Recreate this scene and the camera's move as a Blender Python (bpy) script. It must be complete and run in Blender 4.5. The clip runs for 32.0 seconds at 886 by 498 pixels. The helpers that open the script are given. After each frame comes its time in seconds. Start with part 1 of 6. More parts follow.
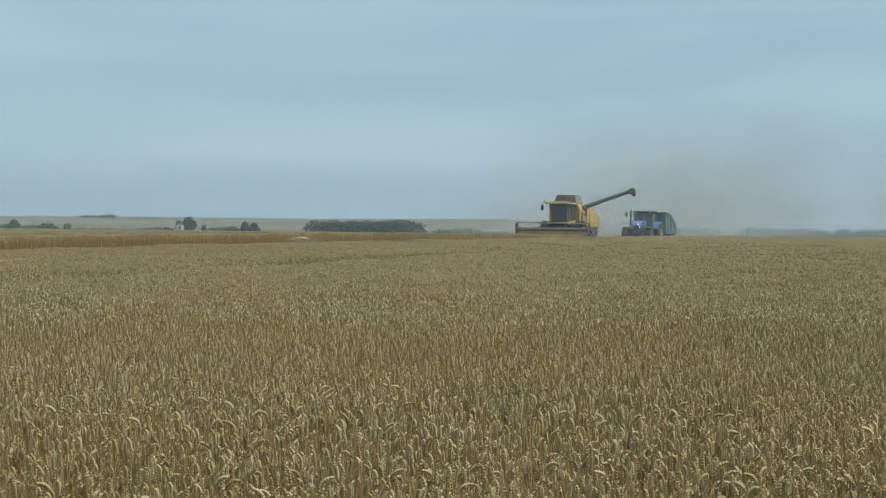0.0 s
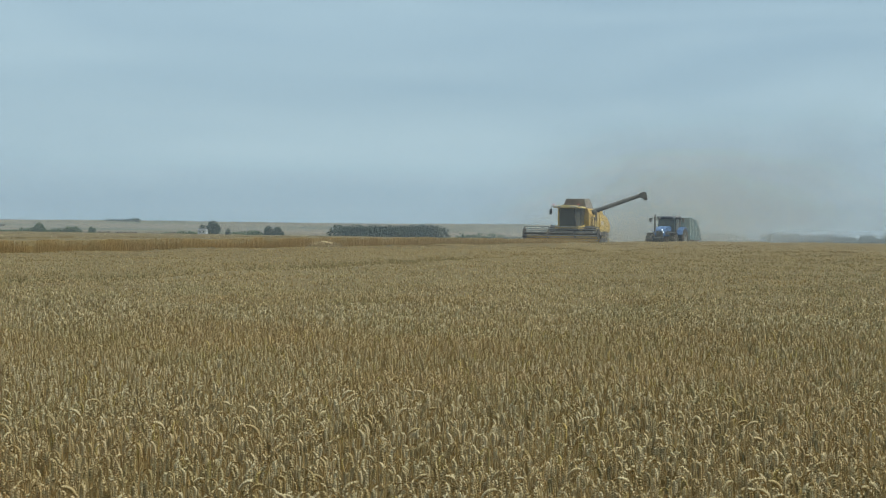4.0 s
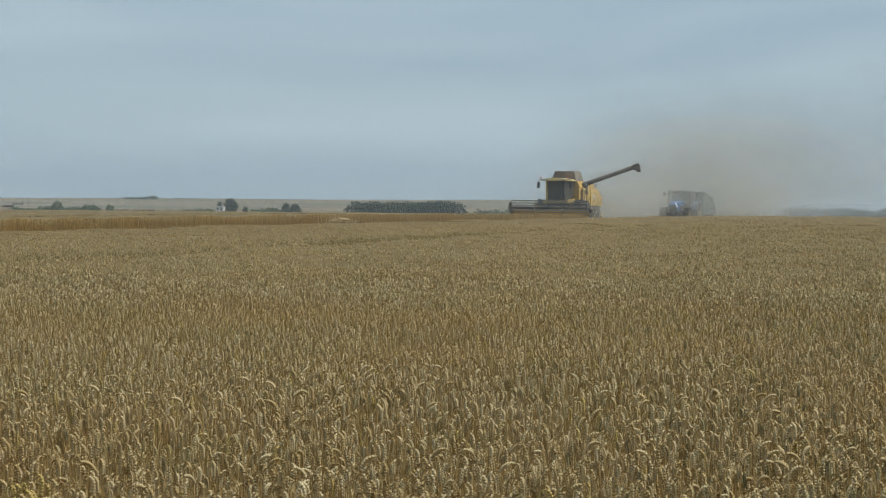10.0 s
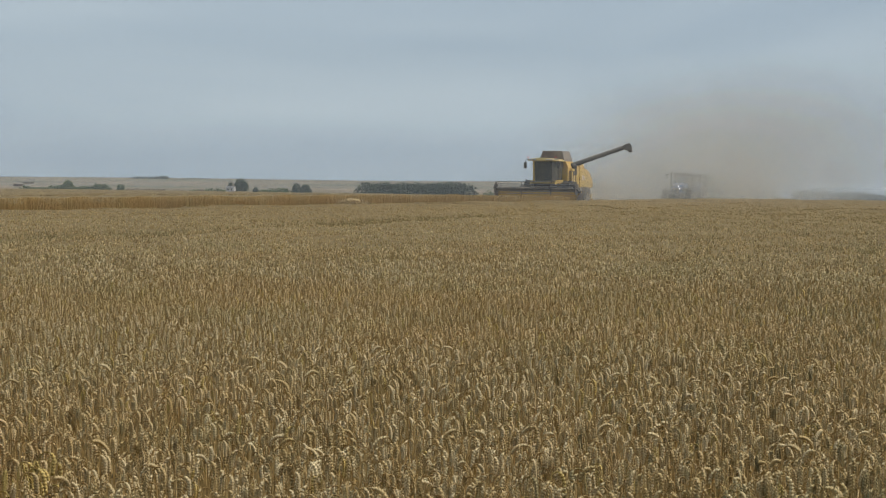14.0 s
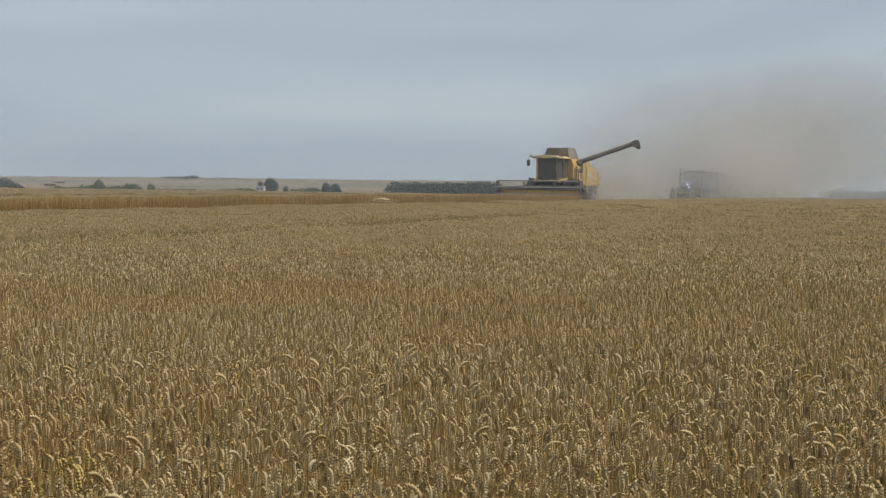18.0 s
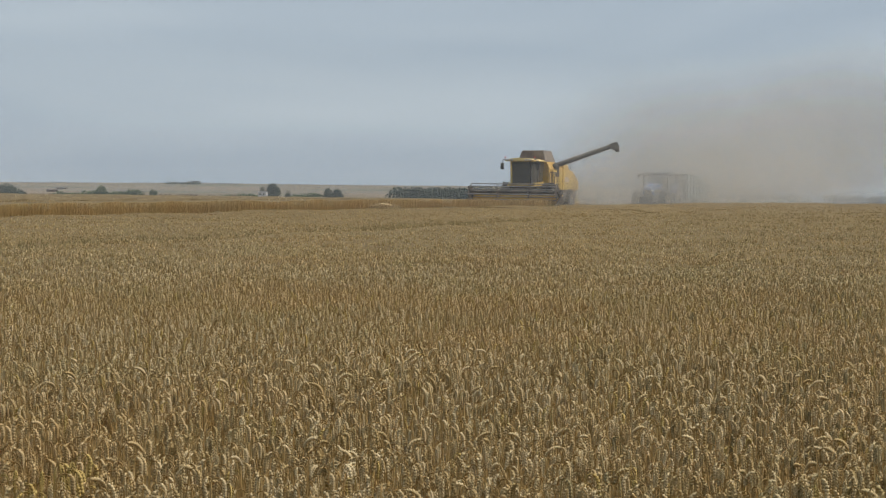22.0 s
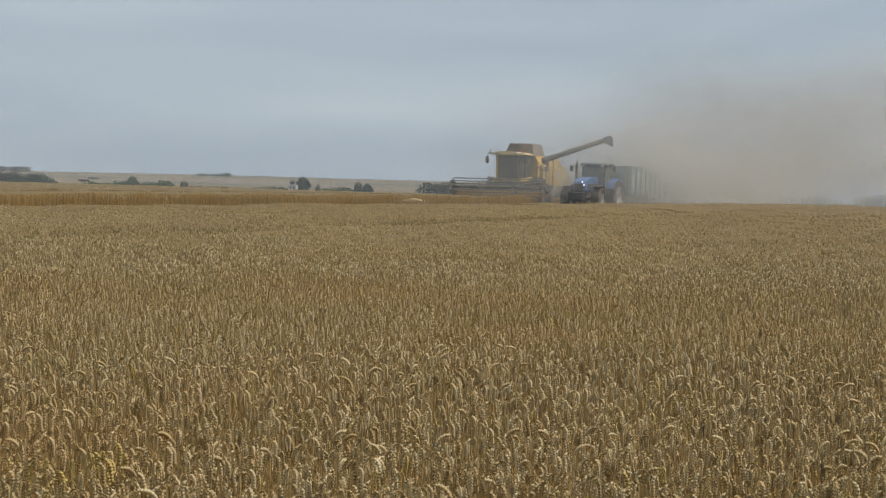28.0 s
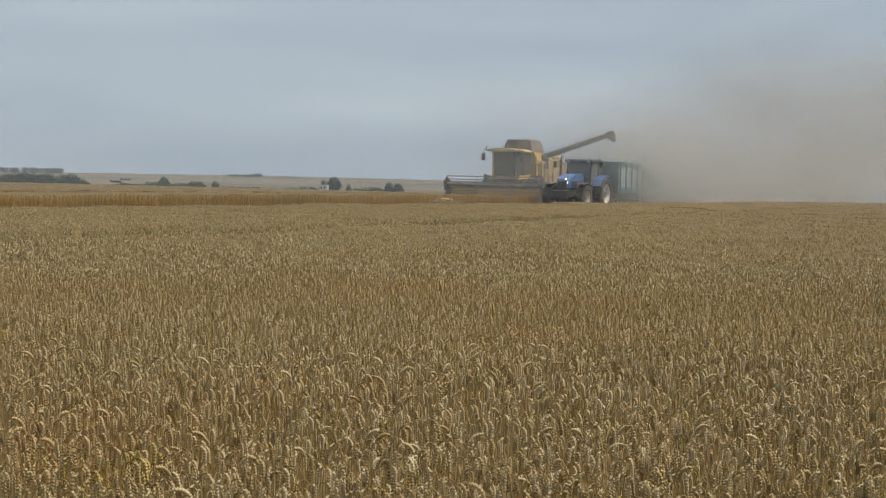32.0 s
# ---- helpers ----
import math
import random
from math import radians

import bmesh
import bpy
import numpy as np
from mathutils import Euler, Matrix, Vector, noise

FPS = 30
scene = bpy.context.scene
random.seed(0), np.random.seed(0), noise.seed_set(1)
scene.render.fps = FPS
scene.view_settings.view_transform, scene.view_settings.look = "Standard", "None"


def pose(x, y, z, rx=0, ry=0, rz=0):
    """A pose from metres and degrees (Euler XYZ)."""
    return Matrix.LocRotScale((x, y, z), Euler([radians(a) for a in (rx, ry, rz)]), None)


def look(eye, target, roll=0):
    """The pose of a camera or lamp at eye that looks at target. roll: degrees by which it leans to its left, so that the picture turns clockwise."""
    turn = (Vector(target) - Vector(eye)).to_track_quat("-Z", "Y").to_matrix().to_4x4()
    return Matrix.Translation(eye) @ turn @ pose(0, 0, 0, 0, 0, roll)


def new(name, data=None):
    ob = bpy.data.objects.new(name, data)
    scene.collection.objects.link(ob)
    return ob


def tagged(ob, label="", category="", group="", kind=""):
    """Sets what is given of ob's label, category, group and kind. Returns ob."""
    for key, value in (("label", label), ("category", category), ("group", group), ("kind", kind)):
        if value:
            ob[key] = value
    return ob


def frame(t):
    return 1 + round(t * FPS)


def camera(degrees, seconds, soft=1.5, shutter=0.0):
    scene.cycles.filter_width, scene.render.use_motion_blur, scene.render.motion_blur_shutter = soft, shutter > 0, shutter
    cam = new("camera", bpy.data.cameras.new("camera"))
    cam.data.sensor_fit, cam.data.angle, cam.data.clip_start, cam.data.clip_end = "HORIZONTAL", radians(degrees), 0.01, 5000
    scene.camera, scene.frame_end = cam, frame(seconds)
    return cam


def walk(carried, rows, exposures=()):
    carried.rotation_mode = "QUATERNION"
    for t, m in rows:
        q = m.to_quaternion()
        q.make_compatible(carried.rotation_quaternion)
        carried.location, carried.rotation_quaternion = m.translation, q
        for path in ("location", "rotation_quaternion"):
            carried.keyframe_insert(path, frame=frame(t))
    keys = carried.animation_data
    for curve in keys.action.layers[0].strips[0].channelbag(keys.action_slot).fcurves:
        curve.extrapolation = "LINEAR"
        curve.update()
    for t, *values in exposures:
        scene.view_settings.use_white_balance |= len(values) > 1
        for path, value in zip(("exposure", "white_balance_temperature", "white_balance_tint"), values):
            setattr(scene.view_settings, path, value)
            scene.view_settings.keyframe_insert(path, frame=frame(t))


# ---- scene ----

# ---- camera and its path: seconds, sway in metres, yaw, pitch, roll in degrees ----
EYE = 1.65
cam = camera(30.0, 32.0, soft=1.2)
ROWS = [
    (0.0, -0.000, 0.000, -0.000, 0.00, -0.92, 0.60),
    (0.5, 0.003, 0.000, -0.001, 0.00, -0.89, 0.60),
    (1.0, 0.005, 0.001, -0.004, 0.27, -0.96, 0.56),
    (1.5, 0.002, 0.001, -0.001, 0.32, -0.86, 0.69),
    (2.0, -0.000, 0.001, 0.001, 0.49, -0.84, 0.55),
    (2.5, 0.001, 0.000, 0.002, 0.67, -0.62, 0.60),
    (3.0, -0.002, -0.001, -0.000, 0.87, -0.71, 0.62),
    (3.5, -0.004, -0.000, 0.001, 0.81, -0.71, 0.79),
    (5.5, 0.001, 0.001, 0.003, 1.09, -1.05, 0.47),
    (6.0, -0.002, -0.001, 0.001, 1.43, -0.99, 0.30),
    (6.5, 0.001, -0.001, 0.002, 1.59, -0.86, 0.38),
    (7.0, 0.005, -0.001, -0.001, 1.41, -1.02, 0.17),
    (7.5, -0.002, 0.003, -0.004, 1.24, -1.34, 0.37),
    (8.0, -0.000, 0.006, -0.008, 1.45, -1.56, 0.33),
    (8.5, -0.004, 0.006, -0.006, 1.48, -1.52, 0.30),
    (9.0, -0.002, 0.008, -0.006, 1.37, -1.58, 0.36),
    (9.5, -0.003, 0.007, -0.010, 1.41, -1.54, 0.43),
    (10.0, -0.001, 0.007, -0.006, 1.41, -1.60, 0.45),
    (10.5, -0.001, 0.006, -0.010, 1.41, -1.75, 0.43),
    (11.0, -0.004, 0.006, -0.011, 1.42, -1.78, 0.31),
    (11.5, -0.002, 0.008, -0.005, 1.40, -1.93, 0.42),
    (12.0, -0.006, 0.009, -0.006, 1.65, -2.00, 0.52),
    (12.5, -0.008, 0.010, -0.009, 1.58, -1.85, 0.75),
    (13.0, -0.010, 0.012, -0.010, 1.66, -1.91, 0.88),
    (13.5, -0.008, 0.015, -0.013, 1.63, -2.09, 0.73),
    (14.0, -0.011, 0.019, -0.007, 1.75, -2.25, 0.77),
    (14.5, -0.017, 0.022, -0.014, 1.84, -2.43, 0.82),
    (16.5, -0.016, 0.026, -0.016, 2.28, -2.29, 0.90),
    (17.0, -0.020, 0.025, -0.015, 2.39, -2.19, 0.97),
    (17.5, -0.023, 0.025, -0.017, 2.60, -2.30, 0.91),
    (18.0, -0.022, 0.024, -0.017, 2.77, -2.28, 0.73),
    (18.5, -0.022, 0.022, -0.021, 2.71, -2.30, 0.88),
    (19.0, -0.019, 0.021, -0.017, 2.72, -2.19, 1.02),
    (19.5, -0.021, 0.020, -0.014, 2.70, -2.16, 0.99),
    (20.0, -0.021, 0.017, -0.015, 2.79, -2.00, 1.09),
    (20.5, -0.018, 0.014, -0.014, 2.90, -1.95, 1.01),
    (21.0, -0.018, 0.012, -0.014, 2.92, -2.03, 0.78),
    (21.5, -0.017, 0.012, -0.013, 2.97, -2.24, 0.72),
    (22.0, -0.018, 0.012, -0.015, 2.85, -2.10, 0.66),
    (22.5, -0.020, 0.012, -0.018, 2.97, -2.23, 0.79),
    (23.0, -0.019, 0.014, -0.020, 3.19, -2.19, 0.74),
    (23.5, -0.022, 0.016, -0.018, 3.20, -2.35, 0.82),
    (24.0, -0.020, 0.017, -0.020, 3.15, -2.42, 0.84),
    (24.5, -0.021, 0.018, -0.015, 3.09, -2.33, 0.91),
    (26.5, -0.026, 0.016, -0.018, 3.57, -2.37, 1.34),
    (27.0, -0.028, 0.016, -0.016, 3.63, -2.35, 1.47),
    (27.5, -0.031, 0.016, -0.021, 3.87, -2.40, 1.52),
    (28.0, -0.030, 0.016, -0.017, 3.85, -2.26, 1.59),
    (28.5, -0.031, 0.016, -0.019, 3.87, -2.15, 1.56),
    (29.0, -0.031, 0.014, -0.020, 3.87, -2.19, 1.63),
    (29.5, -0.028, 0.013, -0.017, 3.96, -2.21, 1.34),
    (30.0, -0.028, 0.012, -0.020, 4.11, -2.32, 1.25),
    (30.5, -0.034, 0.013, -0.020, 4.60, -2.45, 1.33),
    (31.0, -0.039, 0.014, -0.019, 4.65, -2.59, 1.61),
    (31.5, -0.037, 0.013, -0.021, 4.77, -2.32, 1.47),
    (32.0, -0.035, 0.012, -0.019, 4.92, -2.30, 1.34),
]
walk(cam, [(t, pose(x, y, EYE + z, 90 + pitch, 0, yaw) @ pose(0, 0, 0, 0, 0, roll)) for t, x, y, z, yaw, pitch, roll in ROWS],
     exposures=[(0.0, 0.12, 6250, 0), (6.0, 0.1, 6400, 2), (9.0, 0.05, 6600, 5), (13.0, 0.03, 6900, 11), (19.0, 0.05, 7100, 15), (32.0, 0.05, 7100, 15)])

# ---- world and sun: thin high cloud over a hazy summer sky ----
scene.cycles.transparent_max_bounces = 128
world = bpy.data.worlds.new("sky")
scene.world = world
world.use_nodes = True
wt = world.node_tree
wt.nodes.clear()
SUN_AZ, SUN_EL = 95.0, 60.0     # degrees clockwise from +y, and above the horizon


def wnode(kind, **kw):
    n = wt.nodes.new(kind)
    for k, v in kw.items():
        n.inputs[k].default_value = v
    return n


sky = wt.nodes.new("ShaderNodeTexSky")
sky.sky_type, sky.sun_disc = "NISHITA", False
sky.sun_elevation, sky.sun_rotation = radians(SUN_EL), radians(SUN_AZ)
sky.air_density, sky.dust_density, sky.ozone_density = 1.0, 2.0, 1.5
coord = wt.nodes.new("ShaderNodeTexCoord")
stretch = wt.nodes.new("ShaderNodeMapping")
stretch.inputs["Scale"].default_value = (4.0, 4.0, 28.0)
stretch.inputs["Location"].default_value = (0.3, 0.0, 0.55)
stretch.inputs["Rotation"].default_value = (0.0, radians(4), 0.0)
wt.links.new(coord.outputs["Generated"], stretch.inputs["Vector"])
clouds = wnode("ShaderNodeTexNoise", Scale=0.8, Detail=6.0, Roughness=0.52, Distortion=0.4)
wt.links.new(stretch.outputs["Vector"], clouds.inputs["Vector"])
band = wt.nodes.new("ShaderNodeValToRGB")
band.color_ramp.elements[0].position, band.color_ramp.elements[0].color = 0.3, (0.326, 0.438, 0.555, 1)
band.color_ramp.elements[1].position, band.color_ramp.elements[1].color = 0.72, (0.434, 0.55, 0.65, 1)
wt.links.new(clouds.outputs["Fac"], band.inputs["Fac"])
veil = wnode("ShaderNodeMix")
veil.data_type = "RGBA"
veil.inputs["Factor"].default_value = 0.86
dim = wnode("ShaderNodeVectorMath")
dim.operation = "SCALE"
dim.inputs["Scale"].default_value = 0.1
wt.links.new(sky.outputs["Color"], dim.inputs[0])
wt.links.new(dim.outputs["Vector"], veil.inputs["A"])
wt.links.new(band.outputs["Color"], veil.inputs["B"])
back = wnode("ShaderNodeBackground", Strength=1.0)
# the air is palest low down
height = wt.nodes.new("ShaderNodeSeparateXYZ")
wt.links.new(coord.outputs["Generated"], height.inputs[0])
pale = wnode("ShaderNodeMapRange")
pale.interpolation_type = "SMOOTHSTEP"
pale.inputs["From Min"].default_value, pale.inputs["From Max"].default_value = 0.0, 0.085
pale.inputs["To Min"].default_value, pale.inputs["To Max"].default_value = 1.06, 1.0
wt.links.new(height.outputs["Z"], pale.inputs["Value"])
low_air = wnode("ShaderNodeVectorMath")
low_air.operation = "SCALE"
wt.links.new(veil.outputs["Result"], low_air.inputs[0])
wt.links.new(pale.outputs[0], low_air.inputs["Scale"])
# thin cloud is brightest and whitest overhead, as under any veiled sky
zenith = wnode("ShaderNodeMapRange")
zenith.inputs["From Min"].default_value, zenith.inputs["From Max"].default_value = 0.2, 0.9
wt.links.new(height.outputs["Z"], zenith.inputs["Value"])
high_air = wnode("ShaderNodeMix")
high_air.data_type = "RGBA"
high_air.inputs["B"].default_value = (0.66, 0.735, 0.8, 1)
wt.links.new(zenith.outputs[0], high_air.inputs["Factor"])
wt.links.new(low_air.outputs["Vector"], high_air.inputs["A"])
wt.links.new(high_air.outputs["Result"], back.inputs["Color"])
wout = wt.nodes.new("ShaderNodeOutputWorld")
wt.links.new(back.outputs["Background"], wout.inputs["Surface"])

sun = new("sun", bpy.data.lights.new("sun", "SUN"))
sun.data.energy, sun.data.angle, sun.data.color = 3.2, radians(5), (1.0, 0.93, 0.82)
az, el = radians(SUN_AZ), radians(SUN_EL)
sun.matrix_world = look((60 * math.sin(az), 60 * math.cos(az), 80), (60 * math.sin(az) - math.sin(az) * math.cos(el), 60 * math.cos(az) - math.cos(az) * math.cos(el), 80 - math.sin(el)))


# ---- materials ----
def material(name, base, rough=0.6, metal=0.0, spread=0.12, grain=30.0, patch=2.0, bump=0.0, dirt=None, dirt_amount=0.0, space="Object", spec=0.5):
    """A surface with grain and patches of its base colour, dust lying on it, and a fine relief."""
    m = bpy.data.materials.new(name)
    m.use_nodes = True
    nt = m.node_tree
    b = nt.nodes["Principled BSDF"]
    b.inputs["Roughness"].default_value, b.inputs["Metallic"].default_value = rough, metal
    b.inputs["Specular IOR Level"].default_value = spec
    tc = nt.nodes.new("ShaderNodeTexCoord")
    fine, wide = nt.nodes.new("ShaderNodeTexNoise"), nt.nodes.new("ShaderNodeTexNoise")
    fine.inputs["Scale"].default_value, wide.inputs["Scale"].default_value = grain, patch
    fine.inputs["Detail"].default_value, wide.inputs["Detail"].default_value = 4, 3
    for n in (fine, wide):
        nt.links.new(tc.outputs[space], n.inputs["Vector"])
    add = nt.nodes.new("ShaderNodeMath")
    add.operation = "ADD"
    nt.links.new(fine.outputs["Fac"], add.inputs[0])
    nt.links.new(wide.outputs["Fac"], add.inputs[1])
    ramp = nt.nodes.new("ShaderNodeMapRange")
    ramp.inputs["From Min"].default_value, ramp.inputs["From Max"].default_value = 0.6, 1.4
    ramp.inputs["To Min"].default_value, ramp.inputs["To Max"].default_value = 1 - spread, 1 + spread
    nt.links.new(add.outputs[0], ramp.inputs["Value"])
    tint = nt.nodes.new("ShaderNodeVectorMath")
    tint.operation = "SCALE"
    tint.inputs[0].default_value = base
    nt.links.new(ramp.outputs[0], tint.inputs["Scale"])
    last = tint.outputs["Vector"]
    if dirt:
        mix = nt.nodes.new("ShaderNodeMix")
        mix.data_type = "RGBA"
        mask = nt.nodes.new("ShaderNodeMapRange")
        mask.inputs["From Min"].default_value, mask.inputs["From Max"].default_value = 0.35, 0.7
        mask.inputs["To Max"].default_value = dirt_amount
        nt.links.new(wide.outputs["Fac"], mask.inputs["Value"])
        nt.links.new(mask.outputs[0], mix.inputs["Factor"])
        nt.links.new(last, mix.inputs["A"])
        mix.inputs["B"].default_value = (*dirt, 1)
        last = mix.outputs["Result"]
    nt.links.new(last, b.inputs["Base Color"])
    if bump:
        bp = nt.nodes.new("ShaderNodeBump")
        bp.inputs["Strength"].default_value, bp.inputs["Distance"].default_value = bump, 0.02
        nt.links.new(fine.outputs["Fac"], bp.inputs["Height"])
        nt.links.new(bp.outputs["Normal"], b.inputs["Normal"])
    return m


DUSTY = (0.36, 0.29, 0.2)
header_yellow = material("header_yellow", (0.6, 0.37, 0.05), 0.5, spread=0.15, grain=12, patch=1.0, dirt=DUSTY, dirt_amount=0.35)
pale_paint = material("pale_badge", (0.6, 0.52, 0.42), 0.5, spread=0.1, patch=2, dirt=DUSTY, dirt_amount=0.3)
galvanised = material("galvanised_slat", (0.22, 0.225, 0.235), 0.5, 0.2, spread=0.15, patch=1.5, dirt=DUSTY, dirt_amount=0.25)
ballast = material("cast_iron", (0.022, 0.022, 0.024), 0.6, spread=0.2, patch=2, dirt=DUSTY, dirt_amount=0.14)
yellow = material("yellow_paint", (0.62, 0.42, 0.085), 0.45, spread=0.1, grain=12, patch=1.2, dirt=DUSTY, dirt_amount=0.5)
roof_yellow = material("sun_faded_yellow", (0.68, 0.53, 0.22), 0.5, spread=0.08, grain=12, patch=1.2, dirt=DUSTY, dirt_amount=0.4)
yellow_dark = material("weathered_yellow", (0.5, 0.31, 0.05), 0.55, spread=0.15, grain=15, patch=1.5, dirt=DUSTY, dirt_amount=0.6)
black = material("black_steel", (0.035, 0.035, 0.037), 0.55, spread=0.2, patch=1.5, dirt=DUSTY, dirt_amount=0.33)
grey_steel = material("grey_steel", (0.18, 0.18, 0.18), 0.5, 0.3, spread=0.15, patch=1.5, dirt=DUSTY, dirt_amount=0.4)
bright_steel = material("worn_bright_steel", (0.42, 0.43, 0.45), 0.35, 0.8, spread=0.15, patch=2)
tank_brown = material("tank_canvas", (0.085, 0.062, 0.05), 0.8, spread=0.15, grain=20, patch=2, dirt=DUSTY, dirt_amount=0.25)
tank_side = material("tank_mesh", (0.17, 0.152, 0.138), 0.8, spread=0.15, grain=20, patch=2, dirt=DUSTY, dirt_amount=0.35)
auger_grey = material("auger_paint", (0.075, 0.073, 0.07), 0.7, spread=0.15, patch=1.5, dirt=DUSTY, dirt_amount=0.2)
header_dark = material("grimy_header_steel", (0.06, 0.045, 0.03), 0.7, spread=0.25, grain=10, patch=1.5, dirt=DUSTY, dirt_amount=0.25)
rubber = material("tyre_rubber", (0.022, 0.021, 0.02), 0.8, spread=0.2, patch=3, dirt=DUSTY, dirt_amount=0.3, bump=0.2)
rim_pale = material("dusty_pale_rim", (0.55, 0.54, 0.52), 0.5, spread=0.12, patch=3, dirt=DUSTY, dirt_amount=0.3)
dark_roof = material("dark_blue_roof", (0.02, 0.03, 0.06), 0.5, spread=0.1, patch=2, dirt=DUSTY, dirt_amount=0.3)
blue = material("blue_paint", (0.06, 0.15, 0.34), 0.35, spread=0.1, patch=2, dirt=DUSTY, dirt_amount=0.2)
teal = material("teal_paint", (0.025, 0.13, 0.15), 0.5, spread=0.12, patch=1.2, dirt=DUSTY, dirt_amount=0.25)
pale_panel = material("pale_teal_panel", (0.3, 0.4, 0.41), 0.45, spread=0.15, patch=1.0, dirt=DUSTY, dirt_amount=0.25)
teal_light = material("teal_rail", (0.08, 0.22, 0.26), 0.45, spread=0.12, patch=1.2, dirt=DUSTY, dirt_amount=0.3)
red = material("red_lens", (0.5, 0.03, 0.02), 0.3)
bark = material("bark", (0.09, 0.07, 0.05), 0.9, spread=0.25, grain=8, patch=1, bump=0.4)
plaster = material("white_render", (0.45, 0.445, 0.43), 0.8, spread=0.06, grain=4, patch=0.7)
roof_slate = material("slate_roof", (0.1, 0.1, 0.11), 0.7, spread=0.15, grain=5, patch=0.8)
dark_pane = material("dark_window", (0.02, 0.025, 0.03), 0.15)


def glass_material(name, tint, alpha):
    m = bpy.data.materials.new(name)
    m.use_nodes = True
    nt = m.node_tree
    b = nt.nodes["Principled BSDF"]
    b.inputs["Base Color"].default_value = (*tint, 1)
    b.inputs["Roughness"].default_value = 0.2
    clear = nt.nodes.new("ShaderNodeBsdfTransparent")
    clear.inputs["Color"].default_value = (0.55, 0.6, 0.6, 1)
    mix = nt.nodes.new("ShaderNodeMixShader")
    mix.inputs["Fac"].default_value = alpha
    nt.links.new(clear.outputs[0], mix.inputs[1])
    nt.links.new(b.outputs[0], mix.inputs[2])
    nt.links.new(mix.outputs[0], nt.nodes["Material Output"].inputs["Surface"])
    return m


cab_glass = glass_material("tinted_cab_glass", (0.13, 0.125, 0.11), 0.6)
clear_glass = glass_material("dusty_clear_glass", (0.3, 0.31, 0.3), 0.35)
lamp_on = bpy.data.materials.new("lit_headlamp")
lamp_on.use_nodes = True
lamp_on.node_tree.nodes["Principled BSDF"].inputs["Emission Color"].default_value = (1, 0.98, 0.95, 1)
lamp_on.node_tree.nodes["Principled BSDF"].inputs["Emission Strength"].default_value = 1.7


